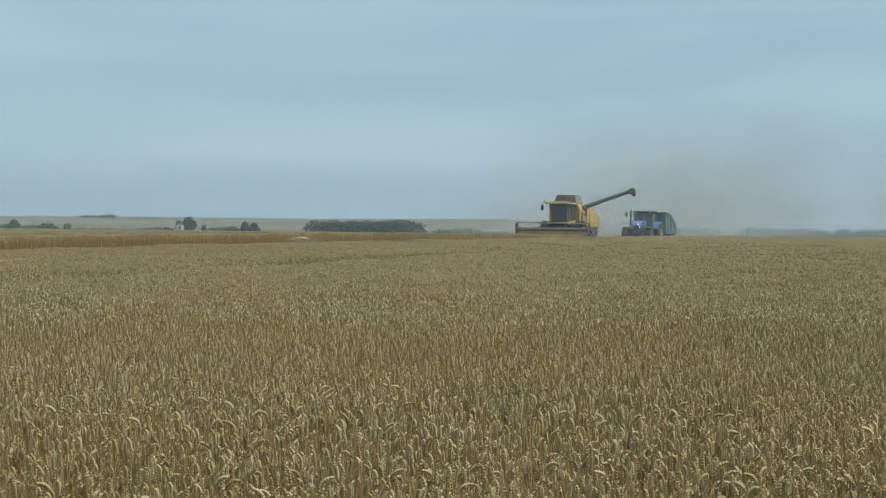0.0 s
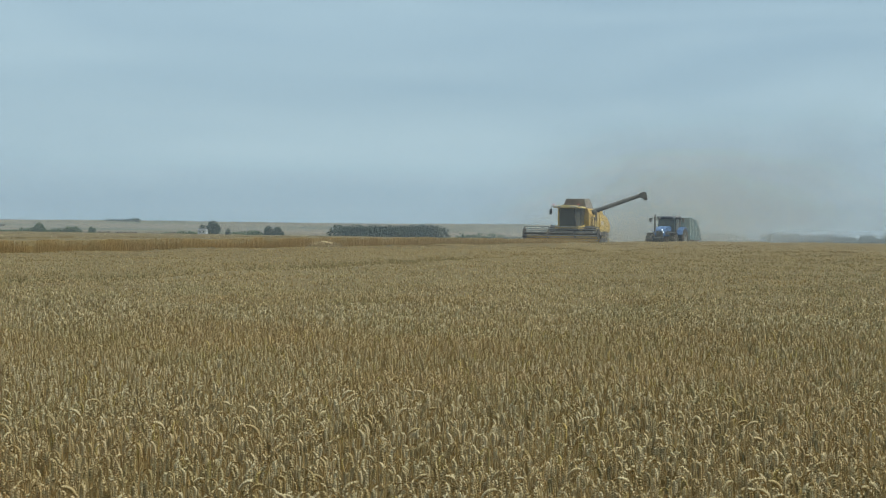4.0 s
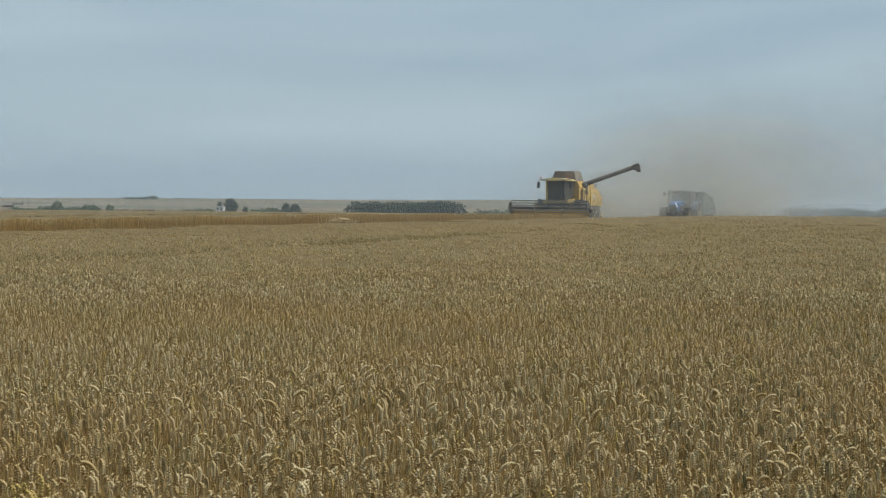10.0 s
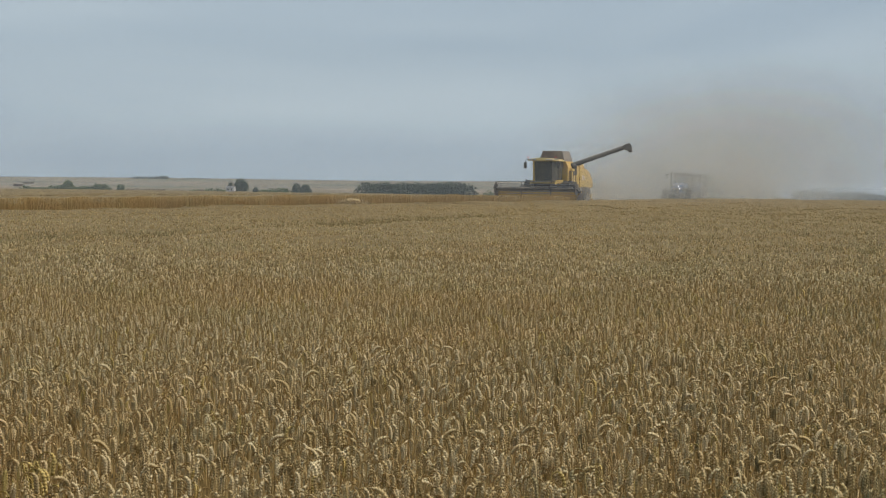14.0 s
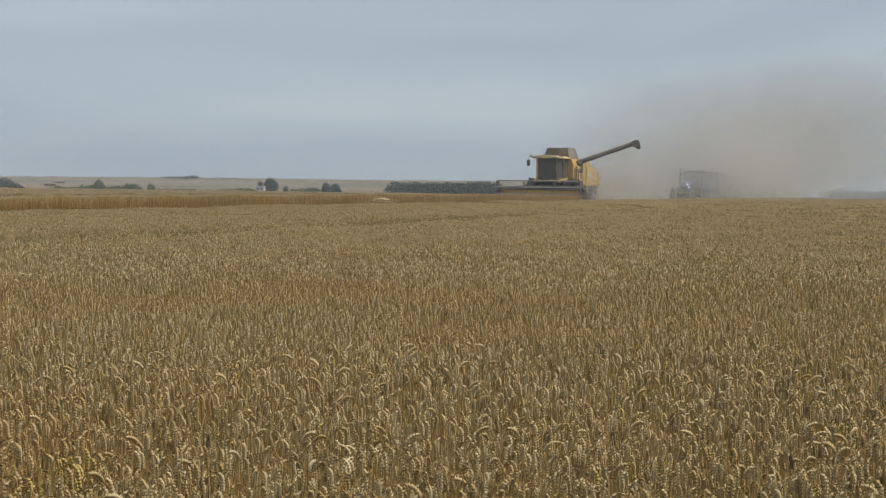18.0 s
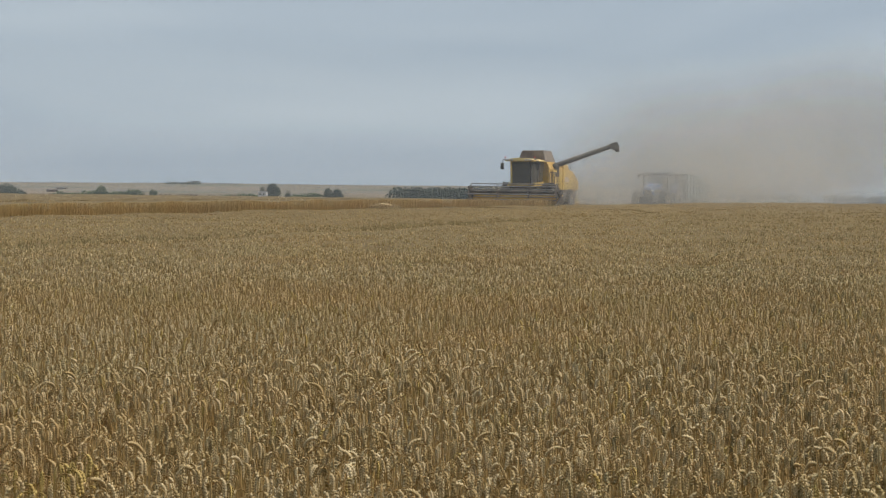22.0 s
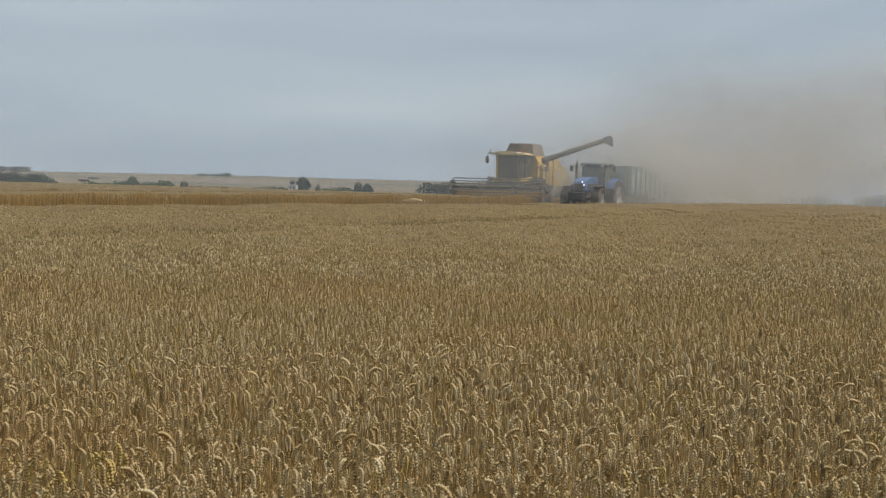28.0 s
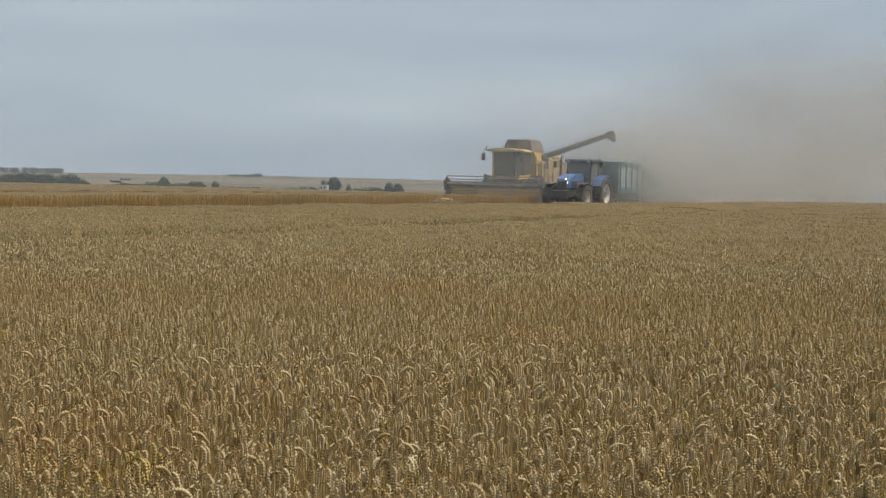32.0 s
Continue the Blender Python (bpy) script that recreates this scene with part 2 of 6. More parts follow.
def crop_material(name, a, b, patch=(0.3, 0.24, 0.13), scale=0.35, amount=0.35, rough=0.75, through_light=0.0, attr="tone"):
    """Ripe straw: two colours chosen plant by plant, with wide drifts of a third over the field."""
    m = bpy.data.materials.new(name)
    m.use_nodes = True
    nt = m.node_tree
    bs = nt.nodes["Principled BSDF"]
    bs.inputs["Roughness"].default_value = rough
    bs.inputs["Specular IOR Level"].default_value = 0.3
    at = nt.nodes.new("ShaderNodeAttribute")
    at.attribute_name = attr
    mix = nt.nodes.new("ShaderNodeMix")
    mix.data_type = "RGBA"
    mix.inputs["A"].default_value, mix.inputs["B"].default_value = (*a, 1), (*b, 1)
    nt.links.new(at.outputs["Fac"], mix.inputs["Factor"])
    geo = nt.nodes.new("ShaderNodeNewGeometry")
    ns = nt.nodes.new("ShaderNodeTexNoise")
    ns.inputs["Scale"].default_value, ns.inputs["Detail"].default_value = scale, 5
    nt.links.new(geo.outputs["Position"], ns.inputs["Vector"])
    rg = nt.nodes.new("ShaderNodeMapRange")
    rg.inputs["From Min"].default_value, rg.inputs["From Max"].default_value, rg.inputs["To Max"].default_value = 0.4, 0.68, amount
    nt.links.new(ns.outputs["Fac"], rg.inputs["Value"])
    mix2 = nt.nodes.new("ShaderNodeMix")
    mix2.data_type = "RGBA"
    mix2.inputs["B"].default_value = (*patch, 1)
    nt.links.new(rg.outputs[0], mix2.inputs["Factor"])
    husk = nt.nodes.new("ShaderNodeTexNoise")
    husk.inputs["Scale"].default_value, husk.inputs["Detail"].default_value = 160.0, 2
    nt.links.new(geo.outputs["Position"], husk.inputs["Vector"])
    hr = nt.nodes.new("ShaderNodeMapRange")
    hr.inputs["From Min"].default_value, hr.inputs["From Max"].default_value = 0.35, 0.65
    hr.inputs["To Min"].default_value, hr.inputs["To Max"].default_value = 0.78, 1.1
    nt.links.new(husk.outputs["Fac"], hr.inputs["Value"])
    hs = nt.nodes.new("ShaderNodeVectorMath")
    hs.operation = "SCALE"
    nt.links.new(mix.outputs["Result"], hs.inputs[0])
    nt.links.new(hr.outputs[0], hs.inputs["Scale"])
    nt.links.new(hs.outputs["Vector"], mix2.inputs["A"])
    # unripe drifts, olive among the gold
    n3 = nt.nodes.new("ShaderNodeTexNoise")
    n3.inputs["Scale"].default_value, n3.inputs["Detail"].default_value = 0.9, 4
    sh = nt.nodes.new("ShaderNodeVectorMath")
    sh.inputs[1].default_value = (31.0, 17.0, 5.0)
    nt.links.new(geo.outputs["Position"], sh.inputs[0])
    nt.links.new(sh.outputs["Vector"], n3.inputs["Vector"])
    r3 = nt.nodes.new("ShaderNodeMapRange")
    r3.inputs["From Min"].default_value, r3.inputs["From Max"].default_value, r3.inputs["To Max"].default_value = 0.5, 0.72, 0.4
    nt.links.new(n3.outputs["Fac"], r3.inputs["Value"])
    mix3 = nt.nodes.new("ShaderNodeMix")
    mix3.data_type = "RGBA"
    mix3.inputs["B"].default_value = (a[0] * 0.8 + 0.06, a[1] * 0.92 + 0.06, a[2] * 0.95 + 0.03, 1)
    nt.links.new(r3.outputs[0], mix3.inputs["Factor"])
    nt.links.new(mix2.outputs["Result"], mix3.inputs["A"])
    nt.links.new(mix3.outputs["Result"], bs.inputs["Base Color"])
    if through_light:
        tr = nt.nodes.new("ShaderNodeBsdfTranslucent")
        nt.links.new(mix3.outputs["Result"], tr.inputs["Color"])
        ms = nt.nodes.new("ShaderNodeMixShader")
        ms.inputs["Fac"].default_value = through_light
        nt.links.new(bs.outputs[0], ms.inputs[1])
        nt.links.new(tr.outputs[0], ms.inputs[2])
        nt.links.new(ms.outputs[0], nt.nodes["Material Output"].inputs["Surface"])
    return m


ear_mat = crop_material("wheat_ear", (0.54, 0.42, 0.208), (0.8, 0.707, 0.484), (0.62, 0.455, 0.225), 0.5, 0.55, through_light=0.4)
stalk_mat = crop_material("wheat_stalk", (0.34, 0.24, 0.1), (0.53, 0.395, 0.185), (0.44, 0.3, 0.125), 0.5, 0.5, through_light=0.42)
face_mat = crop_material("golden_cut_stalk", (0.36, 0.25, 0.1), (0.55, 0.4, 0.185), (0.42, 0.28, 0.105), 0.35, 0.7, through_light=0.35)
# duller than the ripe crop: greener growth, with shade put into the colour
green_ear = crop_material("shade_green_ear", (0.33, 0.28, 0.15), (0.47, 0.4, 0.23), (0.4, 0.31, 0.15), 0.6, 0.5, through_light=0.3)
green_stalk = crop_material("shade_green_stalk", (0.27, 0.21, 0.09), (0.4, 0.31, 0.13), (0.34, 0.25, 0.1), 0.6, 0.5, through_light=0.3)
unripe_ear = crop_material("unripe_ear", (0.52, 0.4, 0.15), (0.66, 0.52, 0.22), (0.58, 0.44, 0.16), 0.6, 0.4, through_light=0.3)
unripe_stalk = crop_material("unripe_stalk", (0.32, 0.26, 0.08), (0.46, 0.36, 0.13), (0.4, 0.3, 0.1), 0.6, 0.4, through_light=0.35)
golden_straw = crop_material("fresh_golden_straw", (0.6, 0.42, 0.13), (0.78, 0.58, 0.22), (0.66, 0.46, 0.15), 0.5, 0.3, through_light=0.4)
straw_mat = crop_material("pale_straw", (0.4, 0.3, 0.155), (0.52, 0.4, 0.225), (0.42, 0.31, 0.165), 0.5, 0.3)


def field_material(name, dark, light, scales, contrast, bump=0.0, patch=None, patch_scale=0.05):
    """A crop seen as a surface: ear-sized grain, tufts and wide drifts of colour."""
    m = bpy.data.materials.new(name)
    m.use_nodes = True
    nt = m.node_tree
    bs = nt.nodes["Principled BSDF"]
    bs.inputs["Roughness"].default_value, bs.inputs["Specular IOR Level"].default_value = 0.85, 0.2
    geo = nt.nodes.new("ShaderNodeNewGeometry")
    total = None
    for k, s in enumerate(scales):
        n = nt.nodes.new("ShaderNodeTexNoise")
        n.inputs["Scale"].default_value, n.inputs["Detail"].default_value = s, 3
        nt.links.new(geo.outputs["Position"], n.inputs["Vector"])
        if total is None:
            total = n.outputs["Fac"]
        else:
            ad = nt.nodes.new("ShaderNodeMath")
            ad.operation = "ADD"
            nt.links.new(total, ad.inputs[0])
            nt.links.new(n.outputs["Fac"], ad.inputs[1])
            total = ad.outputs[0]
    rg = nt.nodes.new("ShaderNodeMapRange")
    half = 0.5 * len(scales)
    rg.inputs["From Min"].default_value, rg.inputs["From Max"].default_value = half - contrast, half + contrast
    nt.links.new(total, rg.inputs["Value"])
    mix = nt.nodes.new("ShaderNodeMix")
    mix.data_type = "RGBA"
    mix.inputs["A"].default_value, mix.inputs["B"].default_value = (*dark, 1), (*light, 1)
    nt.links.new(rg.outputs[0], mix.inputs["Factor"])
    last = mix.outputs["Result"]
    if patch:
        n = nt.nodes.new("ShaderNodeTexNoise")
        n.inputs["Scale"].default_value, n.inputs["Detail"].default_value = patch_scale, 3
        nt.links.new(geo.outputs["Position"], n.inputs["Vector"])
        rp = nt.nodes.new("ShaderNodeMapRange")
        rp.inputs["From Min"].default_value, rp.inputs["From Max"].default_value = 0.45, 0.62
        nt.links.new(n.outputs["Fac"], rp.inputs["Value"])
        mp = nt.nodes.new("ShaderNodeMix")
        mp.data_type = "RGBA"
        mp.inputs["B"].default_value = (*patch, 1)
        nt.links.new(rp.outputs[0], mp.inputs["Factor"])
        nt.links.new(last, mp.inputs["A"])
        last = mp.outputs["Result"]
    nt.links.new(last, bs.inputs["Base Color"])
    if bump:
        bp = nt.nodes.new("ShaderNodeBump")
        bp.inputs["Strength"].default_value, bp.inputs["Distance"].default_value = bump, 0.1
        nt.links.new(total, bp.inputs["Height"])
        nt.links.new(bp.outputs["Normal"], bs.inputs["Normal"])
    return m


# base colours darkened for the shade among the stems, which the open sheet lacks
shaded_canopy_mat = field_material("shaded_wheat_canopy", (0.112, 0.08, 0.034), (0.18, 0.134, 0.06), (9.0, 2.5, 0.6), 0.35, 0.8)
# as dark again: the shade between far ears is averaged into this colour
far_shaded_canopy_mat = field_material("far_shaded_wheat", (0.107, 0.079, 0.035), (0.172, 0.13, 0.06), (9.0, 2.5, 0.6), 0.35, 0.8)
stem_mat = field_material("standing_stems", (0.33, 0.22, 0.085), (0.48, 0.33, 0.14), (6.0, 1.5, 0.4), 0.4, 0.3)
land_mat = field_material("harvested_land", (0.12, 0.094, 0.06), (0.19, 0.152, 0.102), (0.05, 0.012, 0.9), 0.4, 0.0, (0.09, 0.092, 0.055), 0.0035)
foliage_mat = material("foliage", (0.034, 0.05, 0.026), 0.8, spread=0.3, grain=1.5, patch=0.25, space="Object", spec=0.2)
hedge_green = material("hedge_foliage", (0.058, 0.085, 0.03), 0.8, spread=0.35, grain=1.5, patch=0.25, spec=0.2)
rusty_leaf = material("rusty_foliage", (0.075, 0.05, 0.035), 0.8, spread=0.3, grain=1.5, patch=0.3, spec=0.2)
# a little paler and bluer than foliage_mat, used from 1000 m outwards
far_foliage = material("grey_green_foliage", (0.042, 0.058, 0.04), 0.8, spread=0.35, grain=1.2, patch=0.2, spec=0.2)


# ---- building helpers ----
def finish(name, bm, mat, smooth=False):
    me = bpy.data.meshes.new(name)
    bmesh.ops.recalc_face_normals(bm, faces=bm.faces)
    bm.to_mesh(me)
    bm.free()
    me.materials.append(mat)
    if smooth:
        for p in me.polygons:
            p.use_smooth = True
        me.set_sharp_from_angle(angle=radians(40))
    return me


def part(name, bm, mat, parent, label="", smooth=False):
    ob = new(name, finish(name, bm, mat, smooth))
    ob.parent = parent
    if label:
        tagged(ob, label)
    return ob


def box(bm, size, at, turn=None, bevel=0.02):
    got = bmesh.ops.create_cube(bm, size=1.0)
    vs = got["verts"]
    bmesh.ops.scale(bm, vec=size, verts=vs)
    if bevel:
        es = list({e for v in vs for e in v.link_edges})
        vs = bmesh.ops.bevel(bm, geom=es, offset=min(bevel, 0.3 * min(size)), segments=1, affect="EDGES")["verts"]
    m = Matrix.Translation(at) @ (turn.to_4x4() if turn else Matrix())
    bmesh.ops.transform(bm, matrix=m, verts=vs)
    return bm


def rod(bm, a, b, r, sides=10, r2=None):
    a, b = Vector(a), Vector(b)
    d = b - a
    m = Matrix.Translation((a + b) / 2) @ d.to_track_quat("Z", "Y").to_matrix().to_4x4()
    bmesh.ops.create_cone(bm, cap_ends=True, segments=sides, radius1=r, radius2=r if r2 is None else r2, depth=d.length, matrix=m)
    return bm


def prism(bm, outline, axis, lo, hi):
    """An outline of pairs pushed out along x (pairs are y, z) or y (pairs are x, z) or z (pairs are x, y)."""
    place = {"x": lambda p, s: (s, p[0], p[1]), "y": lambda p, s: (p[0], s, p[1]), "z": lambda p, s: (p[0], p[1], s)}[axis]
    a = [bm.verts.new(place(p, lo)) for p in outline]
    b = [bm.verts.new(place(p, hi)) for p in outline]
    bm.faces.new(a)
    bm.faces.new(b[::-1])
    for k in range(len(a)):
        bm.faces.new((a[k], a[k - 1], b[k - 1], b[k]))
    return bm


def B():
    return bmesh.new()


def ring(bm, profile, axis_at, sides=28):
    """A closed profile of (radius, x) swept round the x axis."""
    loops = []
    for k in range(sides):
        c, s = math.cos(2 * math.pi * k / sides), math.sin(2 * math.pi * k / sides)
        loops.append([bm.verts.new((axis_at[0] + x, axis_at[1] + r * c, axis_at[2] + r * s)) for r, x in profile])
    n = len(profile)
    for k in range(sides):
        p, q = loops[k], loops[(k + 1) % sides]
        for j in range(n):
            bm.faces.new((p[j], p[(j + 1) % n], q[(j + 1) % n], q[j]))
    return bm


# ---- the land ----
LAND_Y = [-600, 0, 40, 68, 95, 112, 130, 160, 250, 450, 800, 1100, 1800, 2600, 4800]
LAND_Z = [0, 0, 0.1, 0.25, 0.3, 0.17, 0.0, -0.35, -2.0, -6.0, -9.0, -9.0, -3.0, 6.0, 3.4]


def land(x, y):
    x, y = np.asarray(x, float), np.asarray(y, float)
    w = np.maximum(6.0, 0.05 * np.abs(y))
    z = sum(np.interp(y + k * w, LAND_Y, LAND_Z) for k in (-1, -0.5, 0, 0.5, 1)) / 5
    far = np.clip((y - 1200) / 1200, 0, 1)
    # the hills run out to the east
    u = np.clip((x / np.maximum(y, 1.0) - 0.05) / 0.1, 0, 1)
    z = z - 27.0 * np.clip((y - 1350) / 650, 0, 1) * u * u * (3 - 2 * u)
    return z + far * (1.6 * np.sin(x * 0.0031 + 1.0) + 0.9 * np.sin(x * 0.0083))


def lz(x, y):
    return float(land(x, y))


def numpy_mesh(name, verts, faces, mats, index=None, tone=None):
    """A mesh from arrays: verts n x 3, faces m x 3 or m x 4."""
    me = bpy.data.meshes.new(name)
    n, m, k = len(verts), len(faces), faces.shape[1]
    me.vertices.add(n)
    me.vertices.foreach_set("co", np.ascontiguousarray(verts, np.float32).ravel())
    me.loops.add(m * k)
    me.loops.foreach_set("vertex_index", np.ascontiguousarray(faces, np.int32).ravel())
    me.polygons.add(m)
    me.polygons.foreach_set("loop_start", np.arange(0, m * k, k, dtype=np.int32))
    for mat in mats:
        me.materials.append(mat)
    if index is not None:
        me.polygons.foreach_set("material_index", np.ascontiguousarray(index, np.int32))
    if tone is not None:
        me.attributes.new("tone", "FLOAT", "POINT").data.foreach_set("value", np.ascontiguousarray(tone, np.float32))
    me.update(calc_edges=True)
    return me


def polar_ground():
    radii = np.concatenate([[0.0], np.linspace(3, 160, 60), np.geomspace(170, 4800, 70)])
    count = 180
    ang = np.linspace(0, 2 * np.pi, count, endpoint=False)
    r, a = np.meshgrid(radii, ang, indexing="ij")
    x, y = r * np.sin(a), r * np.cos(a)
    v = np.stack([x, y, land(x, y)], -1).reshape(-1, 3)
    i, j = np.meshgrid(np.arange(len(radii) - 1), np.arange(count), indexing="ij")
    f = np.stack([i * count + j, i * count + (j + 1) % count, (i + 1) * count + (j + 1) % count, (i + 1) * count + j], -1).reshape(-1, 4)
    me = numpy_mesh("ground", v, f, [land_mat])
    for p in me.polygons:
        p.use_smooth = True
    return tagged(new("ground", me), "wide stubble and grain land rolling away to low hills", "ground", kind="structure")


polar_ground()

# The standing near wheat ends along one line, the far block along the line that the harvester cuts.
U = Vector((-0.365, -0.931, 0)).normalized()      # the way the machines go


def near_edge(y):
    """x of the far edge of the near wheat at y; wheat stands to the right of it, or nearer."""
    return 0.3 + 0.466 * (y - 70.0)


def cut_edge(y):
    return -2.9 + 0.392 * (y - 91.0)


rng = np.random.default_rng(7)


def plant_shapes(count, detail):
    """Single wheat plants: a stalk, a tight crook at its neck and an ear hanging from it. Returns verts, triangles, material per triangle."""
    made = []
    low, high = ((0.69, 0.75), (0.68, 0.75), (0.685, 0.757), (0.685, 0.762))[detail]
    for _ in range(count):
        v, f, mi = [], [], []
        h, lean, way = rng.uniform(low, high), rng.uniform(0.0, 0.07), rng.uniform(0, 6.28)
        d0 = np.array([math.cos(way), math.sin(way), 0.0])
        side, up = np.array([-d0[1], d0[0], 0.0]), np.array([0, 0, 1.0])
        habit = rng.uniform()
        full = rng.uniform(0.1, 0.7) if habit < 0.02 else rng.uniform(2.5, 2.9) if habit < 0.04 else rng.uniform(2.75, 3.25)
        crook = rng.uniform(0.017, 0.025) if habit < 0.3 else rng.uniform(0.012, 0.02) if habit < 0.6 else rng.uniform(0.008, 0.014)
        ear_len = rng.uniform(0.052, 0.076) * (0.95 if detail < 2 else 1.0)
        base = 0.38 if detail == 3 else 0.48
        neck = h - crook - (0.09 if full < 1 else 0.015 if habit < 0.04 else 0.0)
        foot, knee, p = np.array([0, 0, base]), d0 * lean * 0.5 + up * (base + neck) / 2, d0 * lean + up * neck
        # the crook takes up most of the bend, the upper half of the ear the rest
        n1, n2 = {3: (4, 7), 2: (3, 4), 1: (2, 2), 0: (1, 1)}[detail]
        stem, ang = [foot, knee, p], 0.05
        turned = full * (0.45 if habit < 0.04 and detail else 0.66 if detail else 1.0)
        for k in range(n1):
            ang += turned / n1
            mid = ang - turned / n1 / 2
            p = p + max(crook * turned, 0.02) / n1 * (d0 * math.sin(mid) + up * math.cos(mid))
            stem.append(p)
        ear = [p]
        for k in range(n2):
            ang += (full - turned) * (1.0 / n2 if habit < 0.04 else 2.0 / n2 if k < n2 / 2 else 0.0)
            p = p + ear_len / n2 * (d0 * math.sin(ang) + up * math.cos(ang))
            ear.append(p)

        def tube(points, radii, mat, twist=0.0):
            """Three-sided, turned by the twist from ring to ring, closed to a point where the radius is nil."""
            k0, n = len(v), len(points)
            for q, (pnt, r) in enumerate(zip(points, radii)):
                t0 = points[min(q + 1, n - 1)] - points[max(q - 1, 0)]
                out = np.cross(t0 / np.linalg.norm(t0), side)
                v.extend([pnt] if r == 0 else [pnt + r * (side * math.cos(a * 2.094 + 0.5 + twist * q) + out * math.sin(a * 2.094 + 0.5 + twist * q)) for a in range(3)])
            for q in range(n - 1):
                for a in range(3):
                    i, j = k0 + 3 * q + a, k0 + 3 * q + (a + 1) % 3
                    tri = [(i, j, k0 + 3 * q + 3)] if radii[q + 1] == 0 else [(i, j, j + 3), (i, j + 3, i + 3)]
                    f.extend(tri)
                    mi.extend([mat] * len(tri))

        def ribbon(points, r):
            k0, t = len(v), rng.uniform(0, 3.14)
            w = np.array([math.cos(t), math.sin(t), 0]) * r
            for q in points:
                v.extend([q - w, q + w])
            for q in range(len(points) - 1):
                i = k0 + 2 * q
                f.extend([(i, i + 1, i + 3), (i, i + 3, i + 2)])
                mi.extend([1, 1])

        if detail >= 2:
            if detail == 3:
                ribbon(stem[:3], 0.002)
                tube(stem[2:], [0.002] + [0.0023] * n1, 1)
            else:
                ribbon([foot, stem[2]], 0.0019)
                tube(stem[2:], [0.0026] * (n1 + 1), 1)
            # spikelets in two rows, set alternately and overlapping
            long = 0.0155 if detail == 3 else 0.025
            for k in range(n2):
                a, b = ear[k], ear[k + 1]
                t = (b - a) / np.linalg.norm(b - a)
                out = np.cross(t, side)
                u = k / (n2 - 1)
                g = 1.0 - 0.35 * abs(u - 0.4) - (0.12 if k == 0 else 0)
                for sgn in (-1, 1):
                    c = a + (b - a) * (0.5 if sgn > 0 else 0.0)
                    k0, mid = len(v), c + t * long * 0.45
                    v += [c - side * sgn * 0.001, mid + side * sgn * 0.0088 * g, mid + out * 0.0082 * g + side * sgn * 0.0025, mid - out * 0.0082 * g + side * sgn * 0.0025, c + t * long + side * sgn * 0.0074 * g]
                    for q in range(3):
                        i, j = k0 + 1 + q, k0 + 1 + (q + 1) % 3
                        f += [(k0, i, j), (k0 + 4, j, i)]
                        mi += [0, 0]
        elif detail == 1:
            ribbon([foot, stem[2]], 0.0024)
            tube([stem[3], ear[0], ear[1], ear[2]], [0.0056, 0.0086, 0.0062, 0], 0, 1.047)
        else:
            ribbon([foot, stem[2]], 0.004)
            k0 = len(v)
            v += [ear[0] - side * 0.006, ear[0] + side * 0.006, ear[0] + d0 * 0.009 + up * 0.004, ear[-1]]
            f += [(k0, k0 + 1, k0 + 3), (k0 + 1, k0 + 2, k0 + 3), (k0 + 2, k0, k0 + 3)]
            mi += [0, 0, 0]
        for _ in range(2 if detail == 3 else 0):
            # a dry, curled leaf
            k0 = len(v)
            t, z0, ln = rng.uniform(0, 6.28), rng.uniform(0.36, 0.5), rng.uniform(0.1, 0.18)
            dd, ss = np.array([math.cos(t), math.sin(t), 0]), np.array([-math.sin(t), math.cos(t), 0])
            o = d0 * lean * 0.6 + up * z0
            l1, l2 = o + dd * ln * 0.45 + up * ln * 0.5, o + dd * ln + up * ln * rng.uniform(-0.5, 0.3)
            v += [o - ss * 0.002, o + ss * 0.002, l1 - ss * 0.004, l1 + ss * 0.004, l2]
            f += [(k0, k0 + 1, k0 + 3), (k0, k0 + 3, k0 + 2), (k0 + 2, k0 + 3, k0 + 4)]
            mi += [1, 1, 1]
        made.append((np.array(v), np.array(f), np.array(mi)))
    return made


def swell(x, y):
    """Slight rise and fall of the crop's top."""
    return 0.036 * np.sin(x * 1.3 + 2 * np.sin(y * 0.31)) * np.sin(y * 0.9)


def gaps(x, y):
    """Small pockets, a hand wide, where fewer plants came up."""
    return np.sin(x * 29 + 3 * np.sin(y * 16)) * np.sin(y * 21 + 2.5 * np.sin(x * 19)) + 0.5 * np.sin(x * 9.1 + 2 * np.sin(y * 6.3)) * np.sin(y * 7.7)


